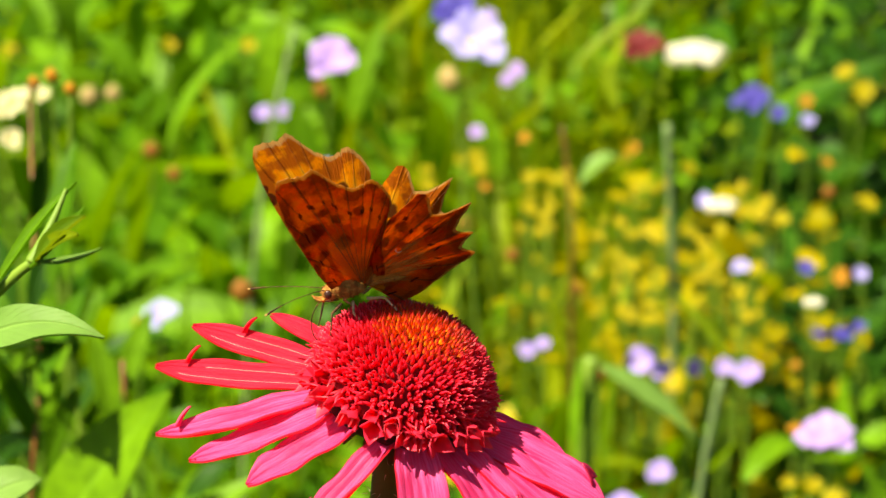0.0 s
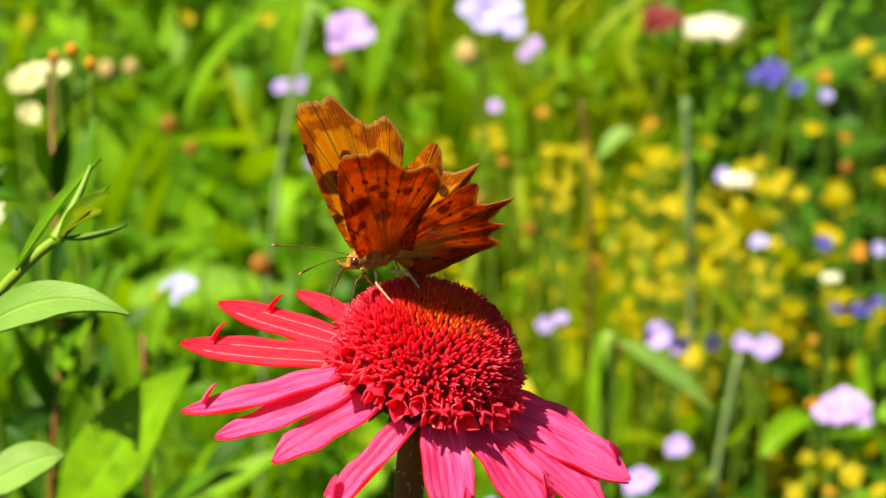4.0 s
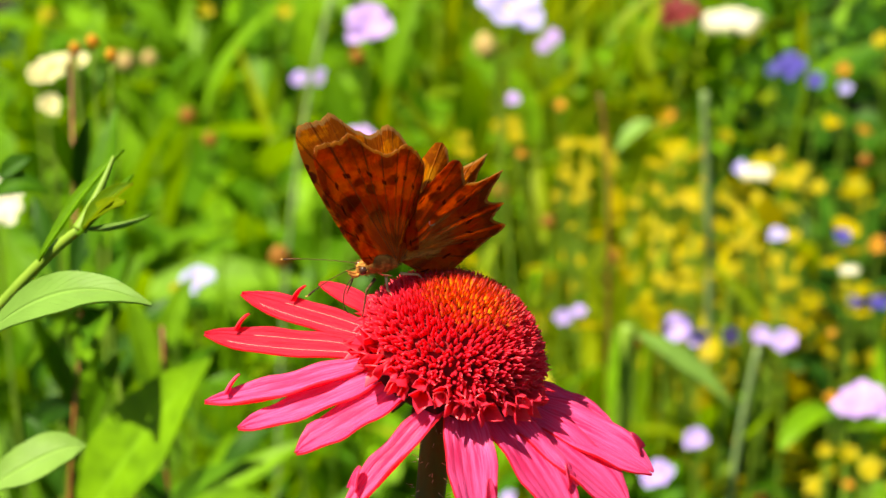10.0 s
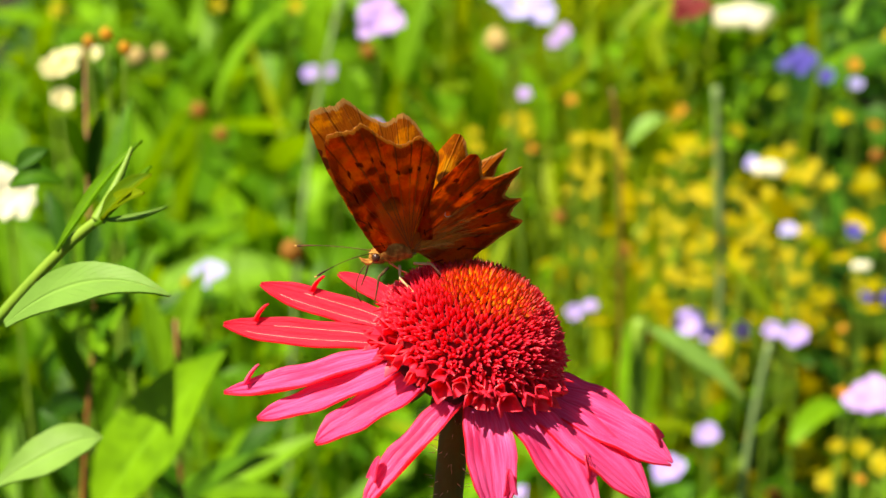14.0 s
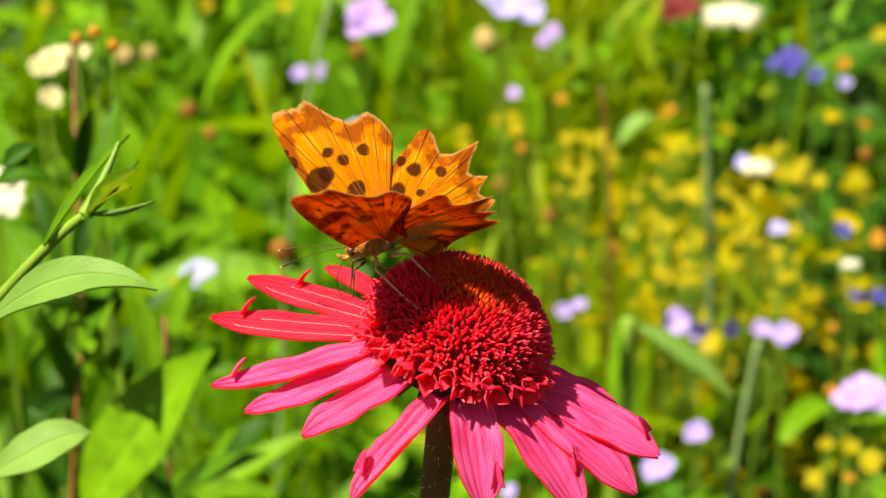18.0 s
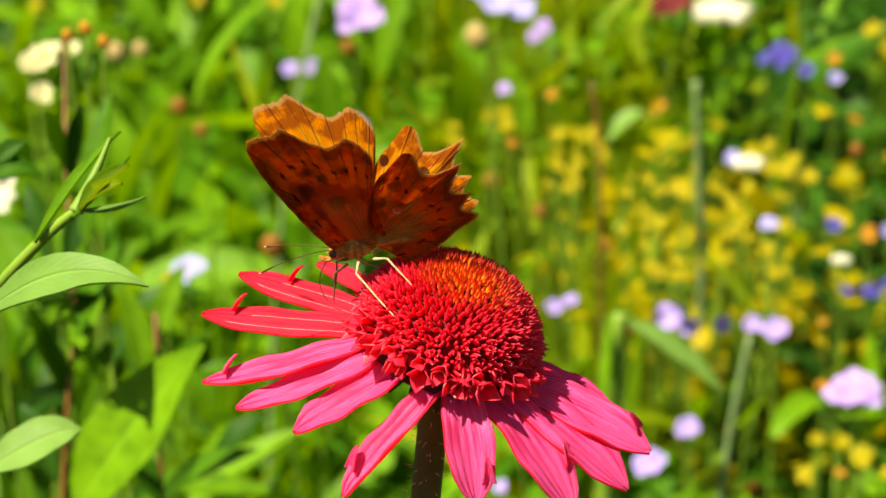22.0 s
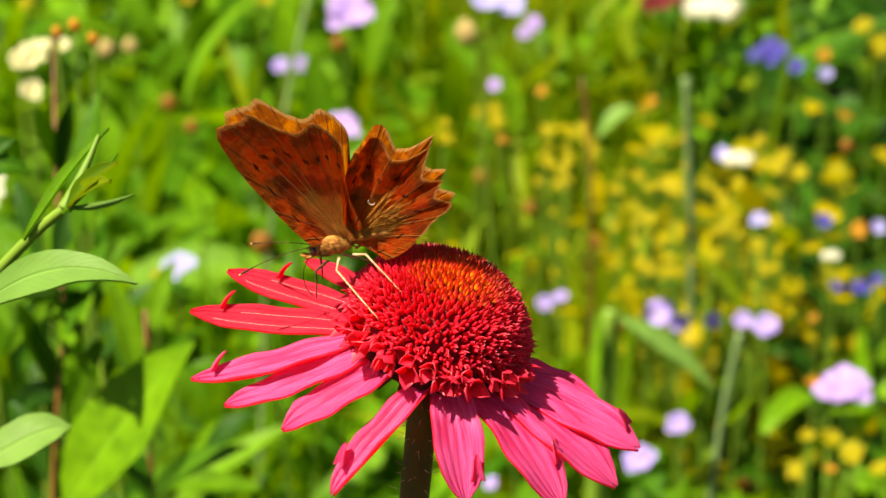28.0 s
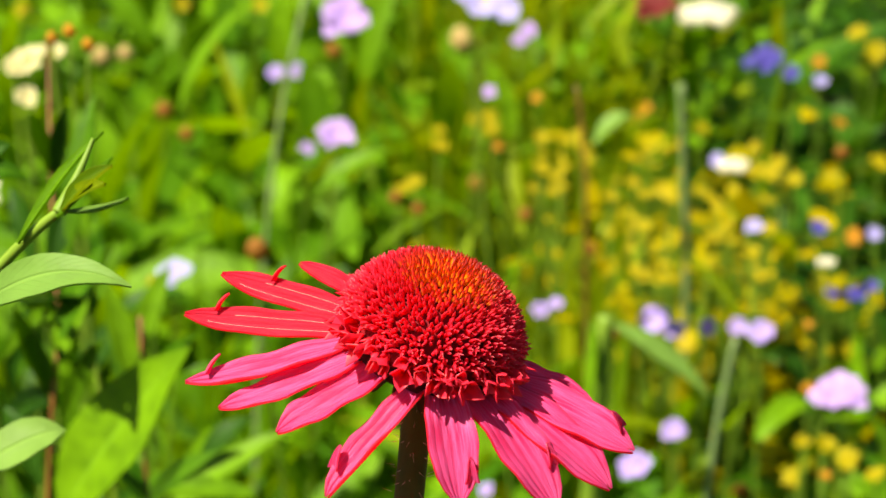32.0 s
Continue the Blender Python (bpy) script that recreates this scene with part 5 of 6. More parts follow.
bloom("ragged_flower", (-0.1413, 0.6527, 0.4743), 0.0118, CREAM, "cream-yellow flower beside the willowherb", "flower", YELLOW)
bloom("ragged_flower", (-0.1433, 0.6477, 0.4620), 0.0087, CREAM, "cream-yellow flower beside the willowherb", "flower", YELLOW)
bloom("ragged_flower", (-0.1324, 0.6534, 0.4761), 0.0071, CREAM, "cream-yellow flower beside the willowherb", "flower", YELLOW)
bloom("ragged_flower", (-0.1472, 0.6516, 0.4715), 0.0079, CREAM, "cream-yellow flower beside the willowherb", "flower", YELLOW)
bloom("ragged_flower", (0.1310, 1.4310, 0.2444), 0.0256, MAROON, "dark red flower between green stems", "flower")
bloom("daisy", (0.0787, 1.1721, 0.2444), 0.0082, YELLOW, "yellow daisy flower in a dense patch", "flower")
bloom("daisy", (0.0513, 1.1614, 0.2444), 0.0052, YELLOW, "yellow daisy flower in a dense patch", "flower")
bloom("daisy", (0.0758, 1.2105, 0.2444), 0.0078, YELLOW, "yellow daisy flower in a dense patch", "flower")
bloom("daisy", (0.0647, 1.1295, 0.2444), 0.0056, YELLOW, "yellow daisy flower in a dense patch", "flower")
bloom("daisy", (0.0616, 1.1416, 0.2444), 0.0081, YELLOW, "yellow daisy flower in a dense patch", "flower")
bloom("daisy", (0.0591, 1.1224, 0.2444), 0.0077, YELLOW, "yellow daisy flower in a dense patch", "flower")
bloom("daisy", (0.0544, 1.1613, 0.2444), 0.0068, YELLOW, "yellow daisy flower in a dense patch", "flower")
bloom("daisy", (0.0780, 1.1550, 0.2444), 0.0040, YELLOW, "yellow daisy flower in a dense patch", "flower")
bloom("daisy", (0.0648, 1.1741, 0.2444), 0.0059, YELLOW, "yellow daisy flower in a dense patch", "flower")
bloom("daisy", (0.0800, 1.1903, 0.2444), 0.0046, YELLOW, "yellow daisy flower in a dense patch", "flower")
bloom("daisy", (0.0650, 1.1577, 0.2444), 0.0079, YELLOW, "yellow daisy flower in a dense patch", "flower")
bloom("daisy", (0.0684, 1.1997, 0.2444), 0.0081, YELLOW, "yellow daisy flower in a dense patch", "flower")
bloom("daisy", (0.0639, 1.1539, 0.2444), 0.0056, YELLOW, "yellow daisy flower in a dense patch", "flower")
bloom("daisy", (0.0553, 1.1521, 0.2444), 0.0070, YELLOW, "yellow daisy flower in a dense patch", "flower")
bloom("daisy", (0.0553, 1.1779, 0.2444), 0.0052, YELLOW, "yellow daisy flower in a dense patch", "flower")
bloom("daisy", (0.0554, 1.2051, 0.2444), 0.0082, YELLOW, "yellow daisy flower in a dense patch", "flower")
bloom("daisy", (0.0775, 1.1866, 0.2444), 0.0070, YELLOW, "yellow daisy flower in a dense patch", "flower")
bloom("daisy", (0.0492, 1.1281, 0.2444), 0.0059, YELLOW, "yellow daisy flower in a dense patch", "flower")
bloom("daisy", (0.0759, 1.1988, 0.2444), 0.0054, YELLOW, "yellow daisy flower in a dense patch", "flower")
bloom("daisy", (0.0584, 1.1221, 0.2444), 0.0054, YELLOW, "yellow daisy flower in a dense patch", "flower")
bloom("daisy", (0.0986, 1.0099, 0.2444), 0.0070, YELLOW, "yellow daisy flower in a dense patch", "flower")
bloom("daisy", (0.1014, 1.1340, 0.2444), 0.0071, YELLOW, "yellow daisy flower in a dense patch", "flower")
bloom("daisy", (0.0884, 1.1167, 0.2444), 0.0074, YELLOW, "yellow daisy flower in a dense patch", "flower")
bloom("daisy", (0.1247, 1.1493, 0.2444), 0.0034, YELLOW, "yellow daisy flower in a dense patch", "flower")
bloom("daisy", (0.1140, 1.0716, 0.2444), 0.0040, YELLOW, "yellow daisy flower in a dense patch", "flower")
bloom("daisy", (0.1091, 1.1839, 0.2444), 0.0068, YELLOW, "yellow daisy flower in a dense patch", "flower")
bloom("daisy", (0.1024, 1.0559, 0.2444), 0.0033, YELLOW, "yellow daisy flower in a dense patch", "flower")
bloom("daisy", (0.1112, 1.1211, 0.2444), 0.0055, YELLOW, "yellow daisy flower in a dense patch", "flower")
bloom("daisy", (0.0954, 1.0692, 0.2444), 0.0056, YELLOW, "yellow daisy flower in a dense patch", "flower")
bloom("daisy", (0.1141, 1.1856, 0.2444), 0.0042, YELLOW, "yellow daisy flower in a dense patch", "flower")
bloom("daisy", (0.0870, 1.1185, 0.2444), 0.0054, YELLOW, "yellow daisy flower in a dense patch", "flower")
bloom("daisy", (0.0859, 1.0629, 0.2444), 0.0054, YELLOW, "yellow daisy flower in a dense patch", "flower")
bloom("daisy", (0.1025, 1.0762, 0.2444), 0.0075, YELLOW, "yellow daisy flower in a dense patch", "flower")
bloom("daisy", (0.1124, 1.1791, 0.2444), 0.0039, YELLOW, "yellow daisy flower in a dense patch", "flower")
bloom("daisy", (0.1139, 1.1308, 0.2444), 0.0068, YELLOW, "yellow daisy flower in a dense patch", "flower")
bloom("daisy", (0.1055, 1.1192, 0.2444), 0.0067, YELLOW, "yellow daisy flower in a dense patch", "flower")
bloom("daisy", (0.0927, 1.1386, 0.2444), 0.0045, YELLOW, "yellow daisy flower in a dense patch", "flower")
bloom("daisy", (0.0958, 1.0187, 0.2444), 0.0067, YELLOW, "yellow daisy flower in a dense patch", "flower")
bloom("daisy", (0.1153, 1.0698, 0.2444), 0.0030, YELLOW, "yellow daisy flower in a dense patch", "flower")
bloom("daisy", (0.0947, 1.0949, 0.2444), 0.0074, YELLOW, "yellow daisy flower in a dense patch", "flower")
bloom("daisy", (0.0974, 1.0853, 0.2444), 0.0071, YELLOW, "yellow daisy flower in a dense patch", "flower")
bloom("daisy", (0.0944, 1.0477, 0.2444), 0.0058, YELLOW, "yellow daisy flower in a dense patch", "flower")
bloom("daisy", (0.1032, 1.0700, 0.2444), 0.0054, YELLOW, "yellow daisy flower in a dense patch", "flower")
bloom("daisy", (0.0839, 1.0205, 0.2444), 0.0074, YELLOW, "yellow daisy flower in a dense patch", "flower")
bloom("daisy", (0.1194, 1.1245, 0.2444), 0.0062, YELLOW, "yellow daisy flower in a dense patch", "flower")
bloom("daisy", (0.1208, 1.1859, 0.2444), 0.0073, YELLOW, "yellow daisy flower in a dense patch", "flower")
bloom("daisy", (0.0824, 1.0128, 0.2444), 0.0039, YELLOW, "yellow daisy flower in a dense patch", "flower")
bloom("daisy", (0.1266, 1.1496, 0.2444), 0.0058, YELLOW, "yellow daisy flower in a dense patch", "flower")
bloom("daisy", (0.1113, 1.0043, 0.2444), 0.0062, YELLOW, "yellow daisy flower in a dense patch", "flower")
bloom("daisy", (0.1190, 1.1168, 0.2444), 0.0068, YELLOW, "yellow daisy flower in a dense patch", "flower")
bloom("daisy", (0.0943, 1.0146, 0.2444), 0.0065, YELLOW, "yellow daisy flower in a dense patch", "flower")
bloom("daisy", (0.0956, 1.0410, 0.2444), 0.0033, YELLOW, "yellow daisy flower in a dense patch", "flower")
bloom("daisy", (0.1187, 1.0580, 0.2444), 0.0045, YELLOW, "yellow daisy flower in a dense patch", "flower")
bloom("daisy", (0.1063, 1.0410, 0.2444), 0.0059, YELLOW, "yellow daisy flower in a dense patch", "flower")
bloom("daisy", (0.1208, 1.1120, 0.2444), 0.0046, YELLOW, "yellow daisy flower in a dense patch", "flower")
bloom("daisy", (0.1007, 1.1393, 0.2444), 0.0055, YELLOW, "yellow daisy flower in a dense patch", "flower")
bloom("daisy", (0.1097, 1.0245, 0.2444), 0.0059, YELLOW, "yellow daisy flower in a dense patch", "flower")
bloom("daisy", (0.1097, 1.0074, 0.2444), 0.0059, YELLOW, "yellow daisy flower in a dense patch", "flower")
bloom("daisy", (0.0852, 1.0708, 0.2444), 0.0030, YELLOW, "yellow daisy flower in a dense patch", "flower")
bloom("daisy", (0.1051, 1.0024, 0.2444), 0.0050, YELLOW, "yellow daisy flower in a dense patch", "flower")
bloom("daisy", (0.1285, 1.1952, 0.2444), 0.0082, YELLOW, "yellow daisy flower in a dense patch", "flower")
bloom("daisy", (0.0866, 1.0309, 0.2444), 0.0042, YELLOW, "yellow daisy flower in a dense patch", "flower")
bloom("daisy", (0.1034, 1.1707, 0.2444), 0.0033, YELLOW, "yellow daisy flower in a dense patch", "flower")
bloom("daisy", (0.1110, 1.0481, 0.2444), 0.0034, YELLOW, "yellow daisy flower in a dense patch", "flower")
bloom("daisy", (0.1582, 1.1090, 0.2444), 0.0075, YELLOW, "yellow daisy flower in a dense patch", "flower")
bloom("daisy", (0.1355, 1.0615, 0.2444), 0.0073, YELLOW, "yellow daisy flower in a dense patch", "flower")
bloom("daisy", (0.1498, 1.0499, 0.2444), 0.0068, YELLOW, "yellow daisy flower in a dense patch", "flower")
bloom("daisy", (0.1542, 1.0289, 0.2444), 0.0039, YELLOW, "yellow daisy flower in a dense patch", "flower")
bloom("daisy", (0.1660, 1.0733, 0.2444), 0.0074, YELLOW, "yellow daisy flower in a dense patch", "flower")
bloom("daisy", (0.1550, 1.0412, 0.2444), 0.0074, YELLOW, "yellow daisy flower in a dense patch", "flower")
bloom("daisy", (0.1314, 1.0228, 0.2444), 0.0042, YELLOW, "yellow daisy flower in a dense patch", "flower")
bloom("daisy", (0.1665, 1.1140, 0.2444), 0.0054, YELLOW, "yellow daisy flower in a dense patch", "flower")
bloom("daisy", (0.1333, 1.0315, 0.2444), 0.0042, YELLOW, "yellow daisy flower in a dense patch", "flower")
bloom("daisy", (0.1459, 1.0329, 0.2444), 0.0046, YELLOW, "yellow daisy flower in a dense patch", "flower")
bloom("daisy", (0.1650, 1.0723, 0.2444), 0.0075, YELLOW, "yellow daisy flower in a dense patch", "flower")
bloom("daisy", (0.1545, 1.0065, 0.2444), 0.0062, YELLOW, "yellow daisy flower in a dense patch", "flower")
bloom("daisy", (0.1429, 1.0696, 0.2444), 0.0075, YELLOW, "yellow daisy flower in a dense patch", "flower")
bloom("daisy", (0.1701, 1.1100, 0.2444), 0.0042, YELLOW, "yellow daisy flower in a dense patch", "flower")
bloom("daisy", (0.1395, 1.0562, 0.2444), 0.0038, YELLOW, "yellow daisy flower in a dense patch", "flower")
bloom("daisy", (0.1606, 1.0998, 0.2444), 0.0071, YELLOW, "yellow daisy flower in a dense patch", "flower")
bloom("daisy", (0.1360, 1.0153, 0.2444), 0.0044, YELLOW, "yellow daisy flower in a dense patch", "flower")
bloom("daisy", (0.1364, 1.1233, 0.2444), 0.0071, YELLOW, "yellow daisy flower in a dense patch", "flower")
bloom("daisy", (0.1407, 1.1100, 0.2444), 0.0079, YELLOW, "yellow daisy flower in a dense patch", "flower")
bloom("daisy", (0.1455, 1.0538, 0.2444), 0.0055, YELLOW, "yellow daisy flower in a dense patch", "flower")
bloom("daisy", (0.1445, 1.0192, 0.2444), 0.0030, YELLOW, "yellow daisy flower in a dense patch", "flower")
bloom("daisy", (0.1465, 1.0808, 0.2444), 0.0063, YELLOW, "yellow daisy flower in a dense patch", "flower")
bloom("daisy", (0.1659, 1.1474, 0.2444), 0.0036, YELLOW, "yellow daisy flower in a dense patch", "flower")
bloom("daisy", (0.1424, 1.0977, 0.2444), 0.0068, YELLOW, "yellow daisy flower in a dense patch", "flower")
bloom("daisy", (0.1542, 1.0152, 0.2444), 0.0048, YELLOW, "yellow daisy flower in a dense patch", "flower")
bloom("daisy", (0.1518, 1.1263, 0.2444), 0.0075, YELLOW, "yellow daisy flower in a dense patch", "flower")
bloom("daisy", (0.1596, 1.0115, 0.2444), 0.0062, YELLOW, "yellow daisy flower in a dense patch", "flower")
bloom("daisy", (0.1641, 1.0644, 0.2444), 0.0070, YELLOW, "yellow daisy flower in a dense patch", "flower")
bloom("daisy", (0.1674, 1.1549, 0.2444), 0.0092, YELLOW, "yellow daisy flower in a dense patch", "flower")
bloom("daisy", (0.1727, 1.1511, 0.2444), 0.0089, YELLOW, "yellow daisy flower in a dense patch", "flower")
bloom("daisy", (0.1690, 1.1883, 0.2444), 0.0077, YELLOW, "yellow daisy flower in a dense patch", "flower")
bloom("daisy", (0.1643, 1.1481, 0.2444), 0.0083, YELLOW, "yellow daisy flower in a dense patch", "flower")
bloom("daisy", (0.1745, 1.1472, 0.2444), 0.0094, YELLOW, "yellow daisy flower in a dense patch", "flower")
bloom("daisy", (0.1787, 1.1641, 0.2444), 0.0094, YELLOW, "yellow daisy flower in a dense patch", "flower")
bloom("daisy", (0.0001, 1.1894, 0.2444), 0.0108, YELLOW, "yellow daisy flower on a thin stalk", "flower")
bloom("daisy", (-0.0001, 1.2140, 0.2444), 0.0083, YELLOW, "yellow daisy flower on a thin stalk", "flower")
bloom("daisy", (-0.0124, 1.1358, 0.2444), 0.0098, YELLOW, "yellow daisy flower on a thin stalk", "flower")
bloom("daisy", (-0.0195, 1.1249, 0.2444), 0.0095, YELLOW, "yellow daisy flower on a thin stalk", "flower")
bloom("daisy", (0.0203, 1.2323, 0.2444), 0.0087, YELLOW, "yellow daisy flower on a thin stalk", "flower")
bloom("daisy", (0.0285, 1.2159, 0.2444), 0.0101, YELLOW, "yellow daisy flower on a thin stalk", "flower")
bloom("daisy", (0.0280, 1.2356, 0.2444), 0.0098, YELLOW, "yellow daisy flower on a thin stalk", "flower")
bloom("daisy", (0.2485, 1.3848, 0.2444), 0.0120, YELLOW, "yellow daisy flower on a thin stalk", "flower")
bloom("daisy", (0.2538, 1.3479, 0.2444), 0.0138, YELLOW, "yellow daisy flower on a thin stalk", "flower")
bloom("daisy", (0.2320, 1.1648, 0.2444), 0.0119, YELLOW, "yellow daisy flower on a thin stalk", "flower")
bloom("daisy", (0.1848, 1.1396, 0.2444), 0.0100, YELLOW, "yellow daisy flower on a thin stalk", "flower")
bloom("daisy", (0.1730, 0.8069, 0.2444), 0.0110, YELLOW, "yellow daisy flower on a thin stalk", "flower")
bloom("daisy", (0.1831, 0.7923, 0.2444), 0.0090, YELLOW, "yellow daisy flower on a thin stalk", "flower")
bloom("daisy", (0.1559, 0.8251, 0.2444), 0.0068, YELLOW, "yellow daisy flower on a thin stalk", "flower")
bloom("daisy", (0.1709, 0.8725, 0.2444), 0.0075, YELLOW, "yellow daisy flower on a thin stalk", "flower")
bloom("daisy", (0.1422, 1.2174, 0.2444), 0.0092, YELLOW, "yellow daisy flower on a thin stalk", "flower")
bloom("daisy", (-0.2517, 1.4287, 0.2444), 0.0102, YELLOW, "yellow daisy flower on a thin stalk", "flower")
bloom("daisy", (-0.1569, 1.4400, 0.2444), 0.0103, YELLOW, "yellow daisy flower on a thin stalk", "flower")
bloom("daisy", (-0.1088, 1.4400, 0.2444), 0.0103, YELLOW, "yellow daisy flower on a thin stalk", "flower")
bloom("daisy", (0.1476, 0.7907, 0.2444), 0.0080, YELLOW, "yellow daisy flower on a thin stalk", "flower")
bloom("daisy", (0.1651, 0.8207, 0.2444), 0.0096, YELLOW, "yellow daisy flower on a thin stalk", "flower")
bloom("daisy", (0.2193, 1.3325, 0.2444), 0.0091, ORANGE, "orange daisy flower on a thin stalk", "flower")
bloom("daisy", (0.2184, 1.2265, 0.2444), 0.0092, ORANGE, "orange daisy flower on a thin stalk", "flower")
bloom("daisy", (0.2060, 1.0605, 0.2444), 0.0090, ORANGE, "orange daisy flower on a thin stalk", "flower")
bloom("daisy", (0.1619, 0.7923, 0.2444), 0.0052, ORANGE, "orange daisy flower on a thin stalk", "flower")
bloom("daisy", (0.0547, 1.2685, 0.2444), 0.0069, ORANGE, "orange daisy flower on a thin stalk", "flower")
bloom("daisy", (0.1135, 1.2496, 0.2444), 0.0094, ORANGE, "orange daisy flower on a thin stalk", "flower")
bloom("daisy", (0.1718, 0.9510, 0.2444), 0.0047, ORANGE, "orange daisy flower on a thin stalk", "flower")
bloom("daisy", (0.1641, 0.8785, 0.2444), 0.0065, ORANGE, "orange daisy flower on a thin stalk", "flower")
bloom("daisy", (0.0315, 1.1907, 0.2444), 0.0054, ORANGE, "orange daisy flower on a thin stalk", "flower")
bloom("seed_head", (0.0144, 1.3742, 0.2444), 0.0140, STRAW, "straw-coloured round seed head", "seed head")
bloom("seed_head", (-0.1820, 1.3479, 0.2444), 0.0085, STRAW, "straw-coloured round seed head", "seed head")
bloom("seed_head", (-0.1952, 1.3428, 0.2444), 0.0098, STRAW, "straw-coloured round seed head", "seed head")
bloom("seed_head", (-0.0713, 0.7670, 0.3568), 0.0081, RUST, "rust-brown round seed head", "seed head")
bloom("seed_head", (-0.1516, 1.2496, 0.2444), 0.0081, RUST, "rust-brown round seed head", "seed head")
bloom("seed_head", (-0.1362, 1.2111, 0.2444), 0.0079, RUST, "rust-brown round seed head", "seed head")
bloom("seed_head", (0.0750, 1.0455, 0.2444), 0.0056, RUST, "rust-brown round seed head", "seed head")
bloom("seed_head", (0.0803, 0.9398, 0.2444), 0.0062, RUST, "rust-brown round seed head", "seed head")
bloom("seed_head", (0.0441, 1.0913, 0.2444), 0.0074, RUST, "rust-brown round seed head", "seed head")
bloom("seed_head", (0.0203, 1.1355, 0.2444), 0.0088, RUST, "rust-brown round seed head", "seed head")
bloom("seed_head", (-0.0219, 1.1151, 0.2444), 0.0075, RUST, "rust-brown round seed head", "seed head")
bloom("seed_head", (0.1253, 0.7786, 0.2444), 0.0061, RUST, "rust-brown round seed head", "seed head")
bloom("seed_head", (0.2147, 1.1820, 0.2444), 0.0078, RUST, "rust-brown round seed head", "seed head")
bloom("seed_head", (-0.0102, 1.0992, 0.2444), 0.0069, RUST, "rust-brown round seed head", "seed head")
bloom("seed_head", (-0.0614, 1.3531, 0.2444), 0.0099, RUST, "rust-brown round seed head", "seed head")
bloom("scabious", (0.0531, 1.3902, 0.2444), 0.0101, PINKISH, "small mauve scabious head", "flower")
bloom("scabious", (0.0281, 1.2780, 0.2444), 0.0082, PINKISH, "small mauve scabious head", "flower")
bloom("scabious", (0.0476, 1.3720, 0.2444), 0.0080, PINKISH, "small mauve scabious head", "flower")
bloom("bud", (-0.1311, 0.9466, 0.2675), 0.0057, YELLOW, "small yellow bud beside the blue flower", "flower bud")
for dx, dz, size in ((0.001, -0.001, 0.0036), (0.006, 0.001, 0.0042), (0.011, -0.003, 0.0034)):
    bloom("bud", (-0.1078 + dx, 0.446, 0.5510 + dz), size, ORANGE, "small orange bud above a reddish stalk", "flower bud")
STALK = thing("plant_stem", (0.1261, 1.0461, 0.0000), "thick grey-green plant stem", "stem")
stalk(STALK, ((-0.0104, -0.0180, 0.3355), (-0.0070, -0.0144, 0.2911), (0.0000, 0.0000, 0.2200), (0.0000, 0.0000, 0.0000)), 0.0020, 0.0026, STALK_GREY)
STALK = thing("plant_stem", (0.1123, 0.8459, 0.0000), "grey-green leaning plant stem", "stem")
stalk(STALK, ((0.0155, -0.0006, 0.2835), (0.0099, -0.0024, 0.2524), (0.0000, 0.0000, 0.2050), (0.0000, 0.0000, 0.0000)), 0.0016, 0.0024, STALK_GREY)
STALK = thing("plant_stem", (-0.0926, 1.0194, 0.0000), "pale green leaning plant stem", "stem")
stalk(STALK, ((0.0308, 0.0257, 0.3779), (0.0174, 0.0056, 0.3281), (0.0000, 0.0000, 0.2608), (0.0000, 0.0000, 0.0000)), 0.0011, 0.0015, STALK_GREY)
STALK = thing("plant_stem", (0.0630, 0.8311, 0.0000), "thin brown plant stem", "stem")
stalk(STALK, ((-0.0056, 0.0077, 0.4008), (0.0005, -0.0054, 0.3684), (0.0000, 0.0000, 0.3284), (0.0000, 0.0000, 0.0000)), 0.0007, 0.0009, STALK_BROWN)
STALK = thing("garden_stake", (0.1327, 1.6067, 0.0000), "grey slanting garden stake", "stake")
stalk(STALK, ((-0.0113, 0.0190, 0.2131), (-0.0068, 0.0092, 0.1887), (0.0000, 0.0000, 0.1660), (0.0000, 0.0000, 0.0000)), 0.0028, 0.0028, STALK_GREY)
STALK = thing("plant_stem", (0.0584, 0.7163, 0.0000), "green upright stem among leaves", "stem")
stalk(STALK, ((0.0066, -0.0053, 0.3516), (0.0038, -0.0101, 0.3397), (0.0000, 0.0000, 0.3113), (0.0000, 0.0000, 0.0000)), 0.0035, 0.0050, STALK_GREEN)
GRASS = thing("broad_grass", (0.0500, 0.7500, 0.0000), "broad green grass leaves among the flowers", "grass")
big_leaf(GRASS, (0.0075, -0.0551, 0.3117), (0.0097, -0.0390, 0.3516), (-0.4, -0.5, 0.8), 0.0050, (0, 0, 0.006), LEAF_BRIGHT, "green grass leaf", 0.25, "leaf", 5)
big_leaf(GRASS, (0.0199, 0.0057, 0.3288), (0.0591, -0.0052, 0.3018), (-0.4, -0.5, 0.8), 0.0080, (0, 0, 0.006), LEAF_PALE, "green grass leaf", 0.25, "leaf", 5)
big_leaf(GRASS, (0.0240, 0.2675, 0.3094), (0.0423, 0.2725, 0.3218), (-0.4, -0.5, 0.8), 0.0090, (0, 0, 0.006), LEAF_PALE, "green grass leaf", 0.25, "leaf", 5)
big_leaf(GRASS, (-0.1038, 0.1651, 0.3228), (-0.0686, 0.1726, 0.3414), (-0.4, -0.5, 0.8), 0.0090, (0, 0, 0.006), LEAF_BRIGHT, "green grass leaf", 0.25, "leaf", 5)
